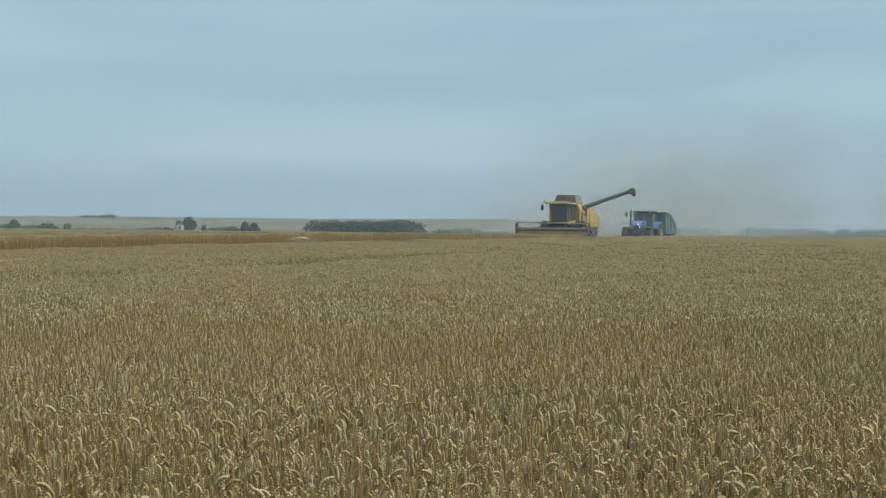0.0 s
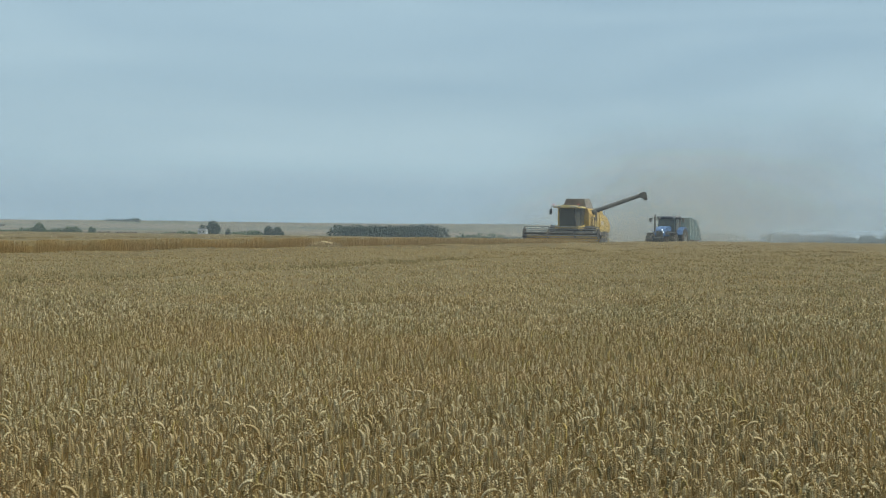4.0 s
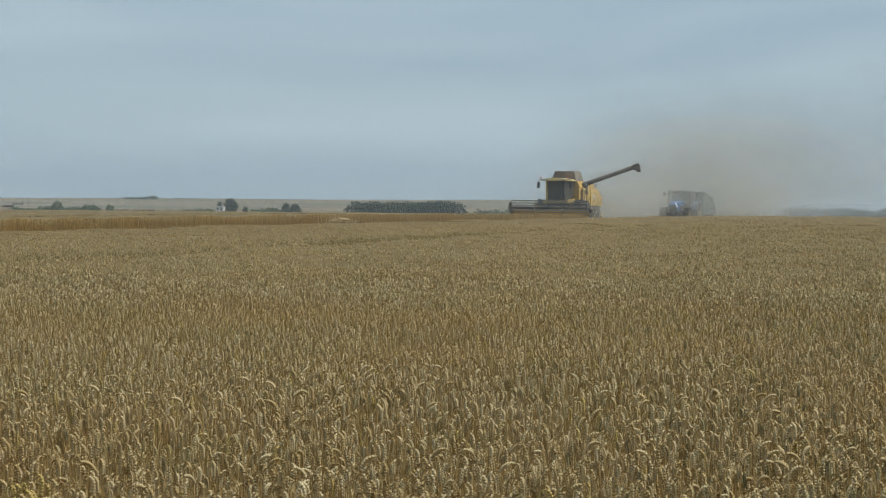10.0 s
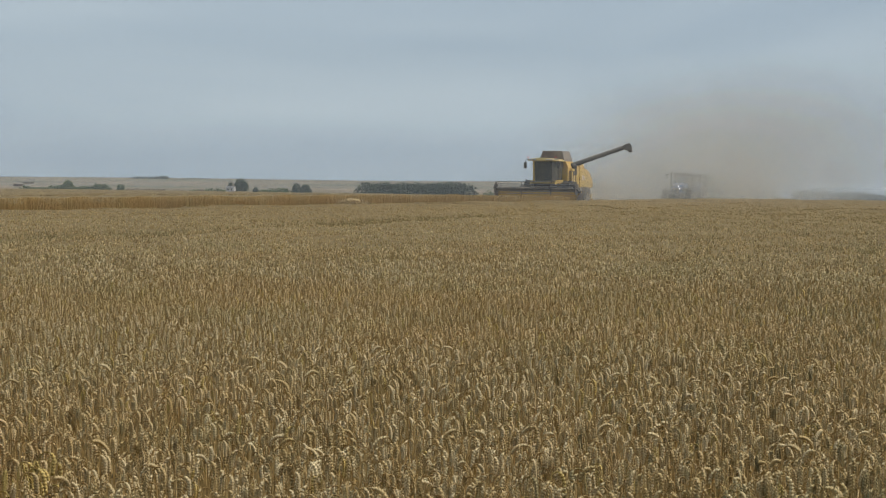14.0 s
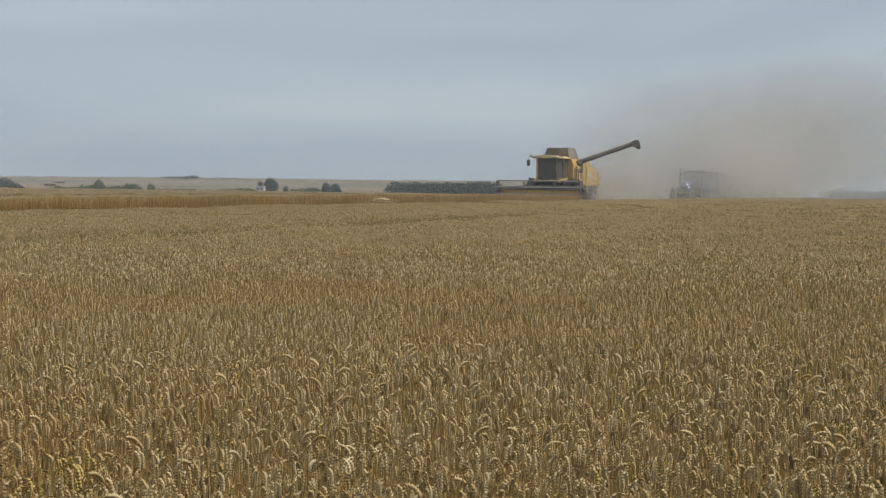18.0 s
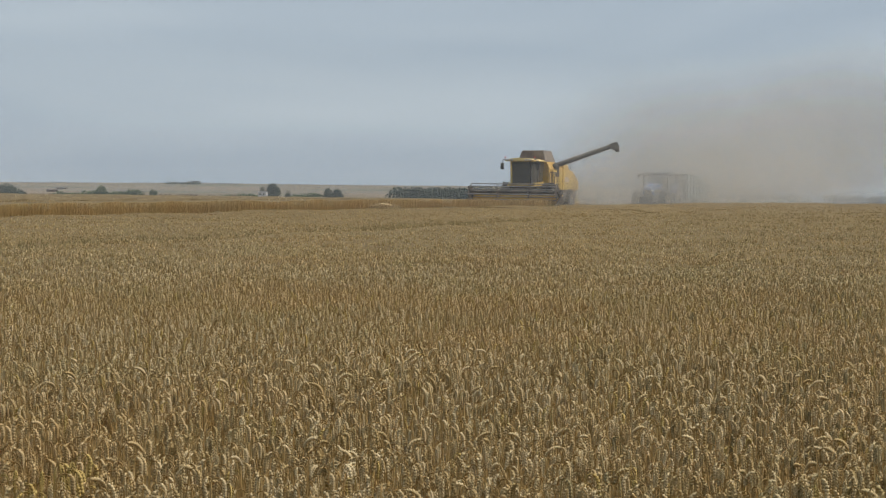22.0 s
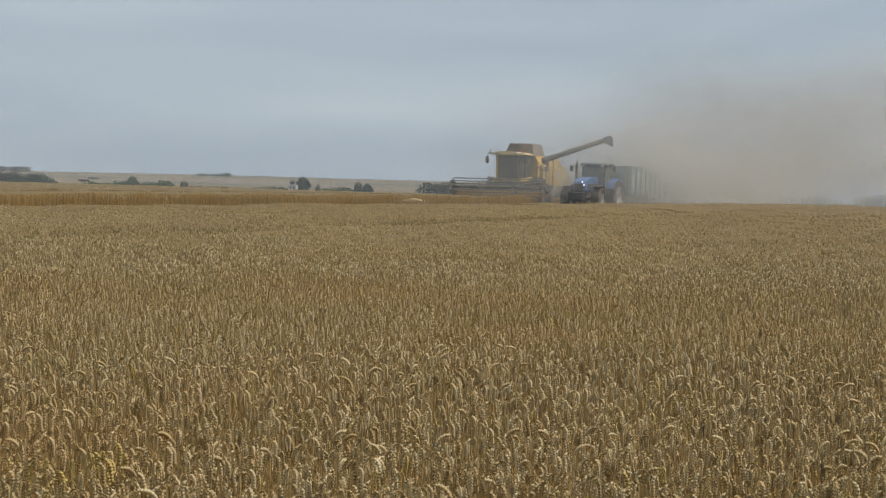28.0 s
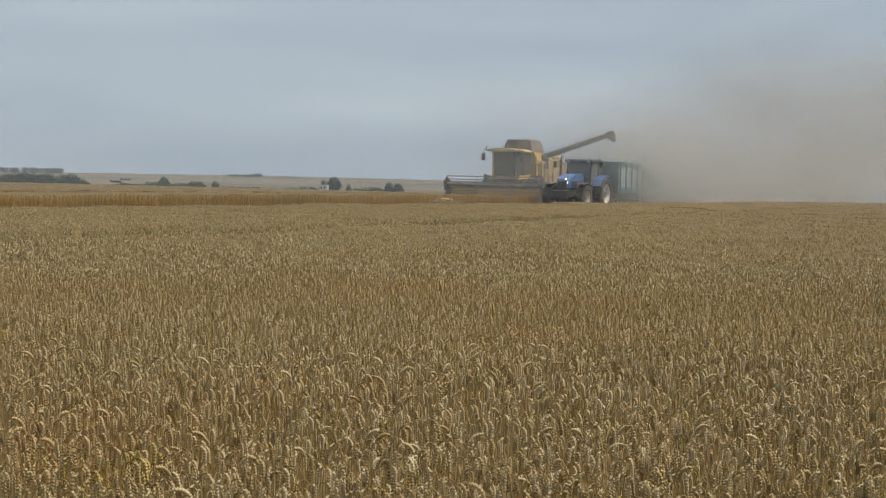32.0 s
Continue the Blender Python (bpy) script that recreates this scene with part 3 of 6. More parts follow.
def sow(name, xy, shapes, height=1.0, size=1.0, mats=None):
    """One mesh of a plant at each place."""
    kind = rng.integers(0, len(shapes), len(xy))
    V, F, M, T, off = [], [], [], [], 0
    for k, (v, f, mi) in enumerate(shapes):
        at = xy[kind == k]
        if not len(at):
            continue
        n = len(at)
        a = rng.uniform(0, 2 * np.pi, n)
        s = rng.uniform(0.88, 1.1, n) * size
        c, sn = np.cos(a)[:, None] * s[:, None], np.sin(a)[:, None] * s[:, None]
        hgt = height * rng.uniform(0.97, 1.03, n)
        drop = swell(at[:, 0], at[:, 1]) - 0.008 * gaps(at[:, 0], at[:, 1]) - tram(at[:, 0], at[:, 1]) * 0.09
        p = np.empty((n, len(v), 3))
        p[..., 0] = at[:, :1] + v[:, 0] * c - v[:, 1] * sn
        p[..., 1] = at[:, 1:2] + v[:, 0] * sn + v[:, 1] * c
        p[..., 2] = (land(at[:, 0], at[:, 1]) + drop)[:, None] + v[:, 2] * hgt[:, None]
        V.append(p.reshape(-1, 3))
        F.append((f[None] + (off + np.arange(n) * len(v))[:, None, None]).reshape(-1, 3))
        M.append(np.tile(mi, n))
        T.append(np.repeat(rng.uniform(0, 1, n), len(v)))
        off += n * len(v)
    return numpy_mesh(name, np.concatenate(V), np.concatenate(F), mats or [ear_mat, stalk_mat], np.concatenate(M), np.concatenate(T))


def tram(x, y):
    """1 in the thin wheel line that crosses the near wheat, 0 off it."""
    line = -6.4 + 0.339 * (y - 26.5) + 0.15 * np.sin(y * 0.21)
    return np.exp(-((x - line) / 0.7) ** 2)


def wedge(r0, r1, per_m2, lo=-0.355, hi=0.272, blend=False):
    """Random places between two distances, within the bearings that the near wheat fills; blend thins them out towards both."""
    n = int(0.5 * (hi - lo) * (r1 ** 2 - r0 ** 2) * per_m2)
    r = np.sqrt(rng.uniform(r0 ** 2, r1 ** 2, n))
    b = rng.uniform(lo, hi, n)
    p = np.stack([r * np.sin(b), r * np.cos(b)], 1)
    if blend:
        mix = np.clip((r - r0) / (0.27 * r0), 0, 1) * np.clip((r1 - r) / (0.21 * r1), 0, 1)
        p = p[rng.uniform(0, 1, n) < mix]
        n = len(p)
    keep = (p[:, 0] > near_edge(p[:, 1])) & (rng.uniform(-0.6, 1.4, n) > gaps(p[:, 0], p[:, 1]) - 0.8) & (rng.uniform(0, 1, n) > 0.65 * tram(p[:, 0], p[:, 1]))
    return p[keep]


def wheat_near():
    bands = [("wheat", 1.0, 4.2, 70, 2, 24, 1.0, 1.0), ("wheat", 4.0, 8.5, 470, 3, 60, 1.0, 1.0), ("wheat", 8.5, 14.5, 350, 2, 48, 1.0, 1.0),
             ("wheat", 14.5, 22, 250, 1, 32, 1.0, 1.0), ("wheat", 22, 38, 115, 1, 28, 1.0, 1.0), ("wheat", 38, 56, 34, 1, 20, 1.0, 1.0), ("wheat", 40, 80, 34, 0, 16, 0.99, 1.0), ("wheat", 80, 150, 7, 0, 14, 0.96, 1.1)]
    for name, r0, r1, per, det, kinds, hh, size in bands:
        places = wedge(r0, r1, per, -0.9, 0.9) if r1 < 5 else wedge(r0 * 0.88, r1 * 1.12, per, blend=True)
        me = sow(name, places, plant_shapes(kinds, det), hh, size)
        tagged(new(name, me), "dense ripe wheat with nodding tan ears on dry stalks", "wheat", "standing wheat", "stuff")


wheat_near()


def darker_wheat():
    """Greener plants in the wheel line, their dark colour also standing for its shadowed gap."""
    y = rng.uniform(16, 46, 3000)
    x = -6.4 + 0.339 * (y - 26.5) + 0.15 * np.sin(y * 0.21) + rng.normal(0, 0.5, len(y))
    p = np.stack([x, y], 1)[rng.uniform(0, 1, len(y)) < 0.4 + 0.6 * (np.sin(y * 0.9) * np.sin(y * 0.37 + 1) > -0.1)]
    p = p[p[:, 0] > near_edge(p[:, 1])]
    tagged(new("darker_wheat", sow("darker_wheat", p, plant_shapes(16, 1), 1.04, 1.1, [green_ear, green_stalk])), "greener wheat along the wheel line, dark for its shadowed gap", "wheat", "standing wheat", "stuff")


darker_wheat()


def shade_drift():
    """Duller plants mixed into the ripe crop, thicker rightwards: shading put in as colour."""
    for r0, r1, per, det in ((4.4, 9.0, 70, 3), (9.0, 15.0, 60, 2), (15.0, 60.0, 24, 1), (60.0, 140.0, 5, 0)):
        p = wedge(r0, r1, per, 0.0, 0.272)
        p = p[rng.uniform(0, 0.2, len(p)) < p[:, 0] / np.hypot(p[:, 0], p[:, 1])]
        tagged(new("darker_wheat", sow("darker_wheat", p, plant_shapes(16, det), 1.02, 1.0, [green_ear, green_stalk])), "duller wheat mixed into the ripe stand to shade its right side", "wheat", "standing wheat", "stuff")


shade_drift()


def unripe_wheat():
    """A yellow-green tuft and scattered unripe plants among the near ears."""
    p = np.concatenate([np.stack([rng.normal(-1.42, 0.06, 30), rng.normal(4.9, 0.12, 30)], 1), wedge(4.2, 14, 7)])
    tagged(new("unripe_wheat", sow("unripe_wheat", p, plant_shapes(14, 3), 1.02, 0.95, [unripe_ear, unripe_stalk])), "unripe yellow-green wheat among the ripe ears", "wheat", "standing wheat", "stuff")


unripe_wheat()


def canopy(name, inside, x0, x1, y0, y1, step, height, rough, label, mat=None):
    """The closed mass of stems and leaves below the ears, its shade put into the colour, as an uneven sheet over the
    ground with skirts to it.
    """
    xs, ys = np.arange(x0, x1, step), np.arange(y0, y1, step)
    gx, gy = np.meshgrid(xs, ys)
    gx = gx + rng.uniform(-0.3, 0.3, gx.shape) * step
    gy = gy + rng.uniform(-0.3, 0.3, gy.shape) * step
    ok = inside(gx, gy)
    z = land(gx, gy) + height(gx, gy) + swell(gx, gy) + rng.uniform(-rough, rough, gx.shape) - 0.16 * tram(gx, gy)
    v = np.stack([gx, gy, z], -1).reshape(-1, 3)
    ny, nx = gx.shape
    i, j = np.meshgrid(np.arange(ny - 1), np.arange(nx - 1), indexing="ij")
    f = np.stack([i * nx + j, i * nx + j + 1, (i + 1) * nx + j + 1, (i + 1) * nx + j], -1).reshape(-1, 4)
    f = f[ok.ravel()[f].all(1)]
    used = np.unique(f)
    new_id = np.full(len(v), -1)
    new_id[used] = np.arange(len(used))
    f, v = new_id[f], v[used]
    # skirts along the open edges
    e = np.concatenate([f[:, [0, 1]], f[:, [1, 2]], f[:, [2, 3]], f[:, [3, 0]]])
    key = np.sort(e, 1)
    _, inv, cnt = np.unique(key, axis=0, return_inverse=True, return_counts=True)
    edge = e[cnt[inv.ravel()] == 1]
    low = v.copy()
    low[:, 2] = land(low[:, 0], low[:, 1])
    skirt = np.stack([edge[:, 1], edge[:, 0], edge[:, 0] + len(v), edge[:, 1] + len(v)], 1)
    me = numpy_mesh(name, np.concatenate([v, low]), np.concatenate([f, skirt]), [mat or shaded_canopy_mat])
    return tagged(new(name, me), label, "wheat", "standing wheat", "stuff")


canopy("shaded_wheat_canopy", lambda x, y: (x > near_edge(y) + 0.3) & (np.abs(x) < 0.45 * y + 3) & (y > 0.4), -26, 45, 0.4, 60, 0.3,
       lambda x, y: np.interp(np.hypot(x, y), [4, 9, 12, 20, 32, 60], [0.46, 0.54, 0.6, 0.675, 0.7, 0.715]), 0.03, "mass of stems and leaves under the wheat ears, coloured dark for shade")
canopy("shaded_wheat_canopy", lambda x, y: (x > near_edge(y) + 0.3) & (x < 0.45 * y + 8) & (y >= 59.4), -8, 90, 59.4, 175, 0.8,
       lambda x, y: 0.715 + 0 * x, 0.035, "mass of stems and leaves under the wheat ears, coloured dark for shade")


# ---- the far block of wheat, with its cut face ----
def far_inside(x, y):
    return (x < cut_edge(y) - 6.4) & (x > -0.5 * y - 20) & (y < 150)


canopy("far_wheat_canopy", far_inside, -75, 20, 30, 150, 0.8, lambda x, y: 0.72 + 0 * x, 0.04, "closed stand of golden wheat beyond the cut strip, coloured dark for shade", far_shaded_canopy_mat)


def face_places(y0, y1, per_m, depth, offset=0.0):
    """Places in a band along the cut line."""
    n = int((y1 - y0) * per_m)
    y = rng.uniform(y0, y1, n)
    return np.stack([cut_edge(y) - offset - np.abs(rng.normal(0, depth, n)), y], 1)


def far_wheat():
    n = 22000
    y = np.sqrt(rng.uniform(40 ** 2, 140 ** 2, n))
    p = np.stack([rng.uniform(-0.5 * y - 20, cut_edge(y) - 6.0), y], 1)
    tagged(new("far_wheat", sow("far_wheat", p, plant_shapes(12, 0), 1.0, 2.0)), "ripe wheat tops of the uncut block", "wheat", "standing wheat", "stuff")


far_wheat()


def strip_piece(name, y0, y1):
    """A stretch of the swath that the header is to take: stalks to the ground, and the mass behind them."""
    p = face_places(y0, y1, 380, 0.22)
    p[:, 0] += 0.22 * np.sin(p[:, 1] * 1.7 + 2.0 * np.sin(p[:, 1] * 0.43)) - 0.1
    q = np.stack([cut_edge(yy := rng.uniform(y0, y1, int(120 * (y1 - y0)))) - rng.uniform(0, 6.3, len(yy)), yy], 1)
    me = sow(name, p, face_shapes, 0.97, 1.0, [ear_mat, face_mat])
    ob = tagged(new(name, me), "golden swath of standing wheat with a cut edge of bare stalks", "wheat", "uncut swath", "stuff")
    bm = B()
    g = (0.45, 3.2, 6.3)
    rows_ = []
    for yy in (y0, (y0 + y1) / 2, y1 + 0.02):
        rows_.append([bm.verts.new((cut_edge(yy) - o, yy, lz(cut_edge(yy) - o, yy) + (0.56 if o < 1 else 0.7))) for o in g])
        rows_[-1].append(bm.verts.new((cut_edge(yy) - g[0], yy, lz(cut_edge(yy), yy) - 0.02)))
    for a, b in zip(rows_, rows_[1:]):
        for k in range(2):
            bm.faces.new((a[k], a[k + 1], b[k + 1], b[k])).material_index = 1
        bm.faces.new((a[3], a[0], b[0], b[3]))
    for a in (rows_[0], rows_[-1]):
        low = [bm.verts.new((v.co.x, v.co.y, lz(v.co.x, v.co.y) - 0.02)) for v in a[:3]]
        for k in range(2):
            bm.faces.new((a[k], a[k + 1], low[k + 1], low[k]))
    part("stem_mass", bm, stem_mat, ob).data.materials.append(far_shaded_canopy_mat)
    tops = new("swath_tops", sow("swath_tops", q, top_shapes, 0.96, 1.2))
    tops.parent = ob
    return ob


def face_plants(count):
    """Tall stalk ribbons with a heavy ear, for the open face of the crop."""
    made = []
    for _ in range(count):
        h, l, t = rng.uniform(0.52, 0.78), rng.uniform(-0.1, 0.14), rng.uniform(0, 3.14)
        w = np.array([math.cos(t), math.sin(t), 0]) * 0.0042
        o, top = np.array([0, 0, -0.02]), np.array([l, 0, h])
        v = np.array([o - w, o + w, top - w, top + w, top + 2.2 * w + (0.02, 0, 0.0), top - 2.2 * w + (0.02, 0, 0), top + (0.05, 0, -0.07), top + (0.01, 0, 0.02)])
        f = np.array([(0, 1, 3), (0, 3, 2), (4, 5, 6), (5, 4, 7)])
        made.append((v, f, np.array([1, 1, 1, 1])))
    return made


face_shapes, top_shapes = face_plants(14), plant_shapes(10, 0)
strip_piece("wheat_swath", 40.0, 70.0)
strip_piece("wheat_swath", 70.0, 99.0)
SWATH = []
for k_ in range(23):
    SWATH.append((99.0 + 1.5 * k_ + 1.5, strip_piece("wheat_swath", 99.0 + 1.5 * k_, 100.5 + 1.5 * k_)))


def stubble():
    """Short cut stalks in rows on the harvested strip."""
    y = rng.uniform(60, 170, 9000)
    x = cut_edge(y) + rng.uniform(0, 16, len(y))
    keep = x < near_edge(y) + 0.4
    x, y = (np.round(x[keep] / 0.25) * 0.25), y[keep]
    n = len(x)
    w, h = 0.012, rng.uniform(0.12, 0.2, n)
    z = land(x, y)
    v = np.stack([np.stack([x - w, y, z], 1), np.stack([x + w, y, z], 1), np.stack([x + w, y, z + h], 1), np.stack([x - w, y, z + h], 1)], 1).reshape(-1, 3)
    f = np.arange(4 * n).reshape(-1, 4)
    me = numpy_mesh("stubble", v, f, [stalk_mat], tone=np.repeat(rng.uniform(0, 1, n), 4))
    tagged(new("stubble", me), "short cut straw stubble in drilled rows", "stubble", kind="stuff")


stubble()


def straw_heap(x, y, length, h):
    """A spilt heap of pale straw lying against the edge of the crop."""
    n = 900
    t = rng.uniform(-1, 1, n)
    c = np.stack([x + t * length / 2, y + rng.normal(0, 0.12, n)], 1)
    z = land(c[:, 0], c[:, 1]) + h * (1 - t ** 2) * rng.uniform(0.55, 1.0, n) + 0.35
    a, tilt, ln = rng.uniform(0, 6.28, n), rng.normal(0, 0.35, n), rng.uniform(0.1, 0.25, n)
    d = np.stack([np.cos(a) * np.cos(tilt), np.sin(a) * np.cos(tilt), np.sin(tilt)], 1) * ln[:, None]
    p = np.concatenate([c, z[:, None]], 1)
    w = np.array([0, 0, 0.012])
    v = np.stack([p - d - w, p + d - w, p + d + w, p - d + w], 1).reshape(-1, 3)
    me = numpy_mesh("straw_heap", v, np.arange(4 * n).reshape(-1, 4), [straw_mat], tone=np.repeat(rng.uniform(0, 1, n), 4))
    ob = tagged(new("straw_heap", me), "pale flattened straw heaped at the crop edge", "straw", kind="stuff")
    bm = B()
    bmesh.ops.create_icosphere(bm, subdivisions=2, radius=1.0, matrix=Matrix.Translation((x, y, lz(x, y) + 0.2)) @ Matrix.Diagonal((length / 2, 0.3, h + 0.26, 1)))
    part("straw_core", bm, straw_mat, ob)


straw_heap(-6.9, 79.9, 1.55, 0.17)


# ---- the combine harvester ----
def wheel(parent, name, r, width, at, rim_mat, rim_r, lugs=22):
    """A wheel about its own centre: tyre with chevron lugs, dished rim, hub and bolts."""
    hub = B()
    rod(hub, (-width * 0.3, 0, 0), (width * 0.3, 0, 0), rim_r * 0.28, 14)
    for k in range(8):
        a = k * math.pi / 4
        for s in (-1, 1):
            rod(hub, (s * width * 0.25, rim_r * 0.42 * math.cos(a), rim_r * 0.42 * math.sin(a)), (s * width * 0.33, rim_r * 0.42 * math.cos(a), rim_r * 0.42 * math.sin(a)), 0.025, 6)
    w = part(name, hub, grey_steel, parent)
    w.matrix_basis = pose(*at)
    t = B()
    h = width / 2
    ring(t, [(rim_r, -h * 0.85), (rim_r * 1.12, -h), (r * 0.9, -h), (r * 0.97, -h * 0.8), (r * 0.97, h * 0.8), (r * 0.9, h), (rim_r * 1.12, h), (rim_r, h * 0.85)], (0, 0, 0), 32)
    for k in range(lugs):
        a = 2 * math.pi * k / lugs
        for s in (-1, 1):
            q = Matrix.Rotation(a + s * math.pi / lugs / 2, 3, "X") @ Matrix.Rotation(s * 0.6, 3, "Z")
            c = Matrix.Rotation(a + s * math.pi / lugs / 2, 3, "X") @ Vector((s * h * 0.48, 0, r * 0.975))
            box(t, (h * 0.95, 0.05, r * 0.06), c, q, 0.0)
    part("tyre", t, rubber, w, "black rubber tyre with dusty lugs")
    m = B()
    ring(m, [(rim_r * 1.03, -h * 0.86), (rim_r * 0.93, -h * 0.8), (rim_r * 0.8, -h * 0.3), (rim_r * 0.25, -h * 0.35), (rim_r * 0.25, h * 0.35), (rim_r * 0.8, h * 0.3), (rim_r * 0.93, h * 0.8), (rim_r * 1.03, h * 0.86)], (0, 0, 0), 32)
    part("rim", m, rim_mat, w)
    return w


def make_combine():
    c = tagged(new("combine_harvester"), "dusty yellow combine harvester unloading auger swung out, cutting wheat", "combine harvester")
    P = lambda name, bm, mat, label="", smooth=False: part(name, bm, mat, c, label, smooth)
    # chassis and body
    b = box(B(), (2.5, 5.4, 0.5), (0, -2.4, 1.15), bevel=0.05)
    P("chassis", b, black)
    b = prism(B(), [(0.1, 1.4), (0.1, 2.75), (-3.4, 2.85), (-4.6, 2.6), (-5.5, 2.1), (-5.6, 1.5), (-4.2, 1.3)], "x", -1.25, 1.25)
    P("body", b, yellow_dark)
    for s in (-1, 1):
        b = B()
        prism(b, [(-0.35, 1.55), (-0.35, 2.7), (-2.05, 2.78), (-2.05, 1.42)], "x", s * 1.27, s * 1.42)
        bmesh.ops.bevel(b, geom=b.edges[:], offset=0.05, segments=2, affect="EDGES")
        p = P("side_panel", b, yellow, "yellow hinged side panel")
        part("panel_handle", rod(B(), (s * 1.45, -1.9, 1.9), (s * 1.45, -1.9, 2.1), 0.02, 6), black, p)
        part("panel_vent", box(B(), (0.03, 0.7, 0.28), (s * 1.425, -1.0, 2.42), bevel=0.0), black, p)
        b = B()
        prism(b, [(-2.1, 1.42), (-2.1, 2.78), (-3.9, 2.72), (-4.5, 2.35), (-4.5, 1.5)], "x", s * 1.27, s * 1.42)
        bmesh.ops.bevel(b, geom=b.edges[:], offset=0.05, segments=2, affect="EDGES")
        p = P("side_panel", b, yellow, "yellow rear side panel")
        part("badge", prism(B(), [(-2.5, 1.95), (-2.5, 2.3), (-3.1, 2.28), (-3.3, 1.95)], "x", s * 1.422, s * 1.428), pale_paint, p, "pale badge panel")
        b = prism(B(), [(0.1, 1.15), (0.1, 1.5), (-4.4, 1.45), (-4.4, 1.2)], "x", s * 1.2, s * 1.36)
        P("side_skirt", b, black)
        b = B()
        for k in range(3):
            rod(b, (s * 1.38, -1.2 - 0.55 * k, 1.1), (s * 1.44, -1.2 - 0.55 * k, 1.1), (0.26, 0.2, 0.32)[k], 20)
        P("drive_pulley", b, grey_steel)
        b = B()
        for o in (0.27, -0.27):
            rod(b, (s * 1.42, -1.2, 1.1 + o * 0.9), (s * 1.42, -2.3, 1.1 + o * 1.1), 0.02, 6)
        P("drive_belt", b, rubber)
    b = box(B(), (1.9, 1.1, 0.35), (0, -3.9, 2.95), bevel=0.06)
    P("engine_hood", b, yellow)
    b = ring(B(), [(0.42, -0.05), (0.36, -0.05), (0.36, 0.05), (0.42, 0.05)], (1.32, -3.3, 2.45), 24)
    P("radiator_screen_rim", b, black)
    b = rod(B(), (0.75, -3.6, 2.95), (0.75, -3.6, 3.55), 0.07, 12)
    P("exhaust", b, black)
    b = prism(B(), [(-5.4, 2.1), (-6.0, 1.8), (-6.05, 0.9), (-5.5, 1.2)], "x", -0.75, 0.75)
    P("straw_hood", b, yellow_dark)
    for s in (-1, 1):
        b = B()
        rod(b, (s * 1.15, -4.3, 2.85), (s * 1.15, -4.3, 3.35), 0.02, 6)
        rod(b, (s * 1.15, -2.6, 2.9), (s * 1.15, -2.6, 3.35), 0.02, 6)
        rod(b, (s * 1.15, -4.3, 3.35), (s * 1.15, -2.6, 3.35), 0.02, 6)
        P("deck_rail", b, black)
    n = 1900
    rs = np.random.default_rng(12)
    t_ = rs.uniform(0, 1, n)
    c_ = np.stack([rs.normal(-0.3, 0.32, n), -5.5 - 1.0 * t_ + rs.normal(0, 0.16, n), 1.0 - 0.7 * t_ ** 1.5 + rs.normal(0, 0.13, n)], 1)
    a_, e_ = rs.uniform(0, 6.28, n), rs.normal(-0.3, 0.5, n)
    d_ = np.stack([np.cos(a_) * np.cos(e_), np.sin(a_) * np.cos(e_), np.sin(e_)], 1) * rs.uniform(0.05, 0.13, (n, 1))
    w_ = np.array([0, 0, 0.017])
    straw = new("straw_stream", numpy_mesh("straw_stream", np.stack([c_ - d_ - w_, c_ + d_ - w_, c_ + d_ + w_, c_ - d_ + w_], 1).reshape(-1, 3), np.arange(4 * n).reshape(-1, 4), [golden_straw], tone=np.repeat(rs.uniform(0, 1, n), 4)))
    tagged(straw, "pale straw falling from the rear hood", kind="stuff").parent = c
    # grain tank
    zt0, zt1 = 3.22, 3.93
    b = prism(B(), [(-1.25, 2.75), (1.25, 2.75), (1.0, zt0), (-1.0, zt0)], "y", -2.5, -0.1)
    P("tank_base", b, yellow_dark)
    tl = [(-0.94, -0.02), (0.94, -0.02), (0.94, -1.75), (-0.94, -1.75)]
    th = [(-0.72, -0.2), (0.68, -0.2), (0.68, -1.65), (-0.72, -1.65)]
    for k, nm in enumerate(("tank_flap",) * 4):
        b = B()
        j = (k + 1) % 4
        q = [(*tl[k], zt0), (*tl[j], zt0), (*th[j], zt1), (*th[k], zt1)]
        vs = [b.verts.new(p) for p in q]
        face = b.faces.new(vs)
        b.normal_update()
        got = bmesh.ops.extrude_face_region(b, geom=[face])
        bmesh.ops.translate(b, vec=face.normal * 0.04, verts=[e for e in got["geom"] if isinstance(e, bmesh.types.BMVert)])
        P(nm, b, tank_brown if k == 0 else tank_side, "dark brown front tank flap" if k == 0 else "greyish tank extension flap")
    b = B()
    for (x0, y0), (x1, y1) in zip(tl, th):
        rod(b, (x0, y0, zt0), (x1, y1, zt1), 0.03, 6)
    for k in range(4):
        rod(b, (*th[k], zt1), (*th[(k + 1) % 4], zt1), 0.025, 6)
    P("tank_frame", b, grey_steel)
    bmesh.ops.create_icosphere(b := B(), subdivisions=3, radius=1.0, matrix=Matrix.Translation((0, -0.9, zt0 + 0.25)) @ Matrix.Diagonal((0.66, 0.65, 0.38, 1)))
    P("grain_heap", b, straw_mat, "heap of golden grain in the tank")
    # cab
    b = box(B(), (1.85, 1.75, 0.12), (0, 0.85, 1.7), bevel=0.04)
    P("cab_floor", b, yellow)
    posts = [(-0.85, 0.05), (0.85, 0.05), (0.86, 1.0), (-0.86, 1.0), (-0.66, 1.72), (0.66, 1.72)]
    for x, y in posts:
        P("cab_pillar", rod(B(), (x, y, 1.7), (x * 0.98, y + (0.12 if y > 1.5 else 0), 3.18), 0.075 if x > 0 else 0.05, 8), yellow if x > 0 else black)
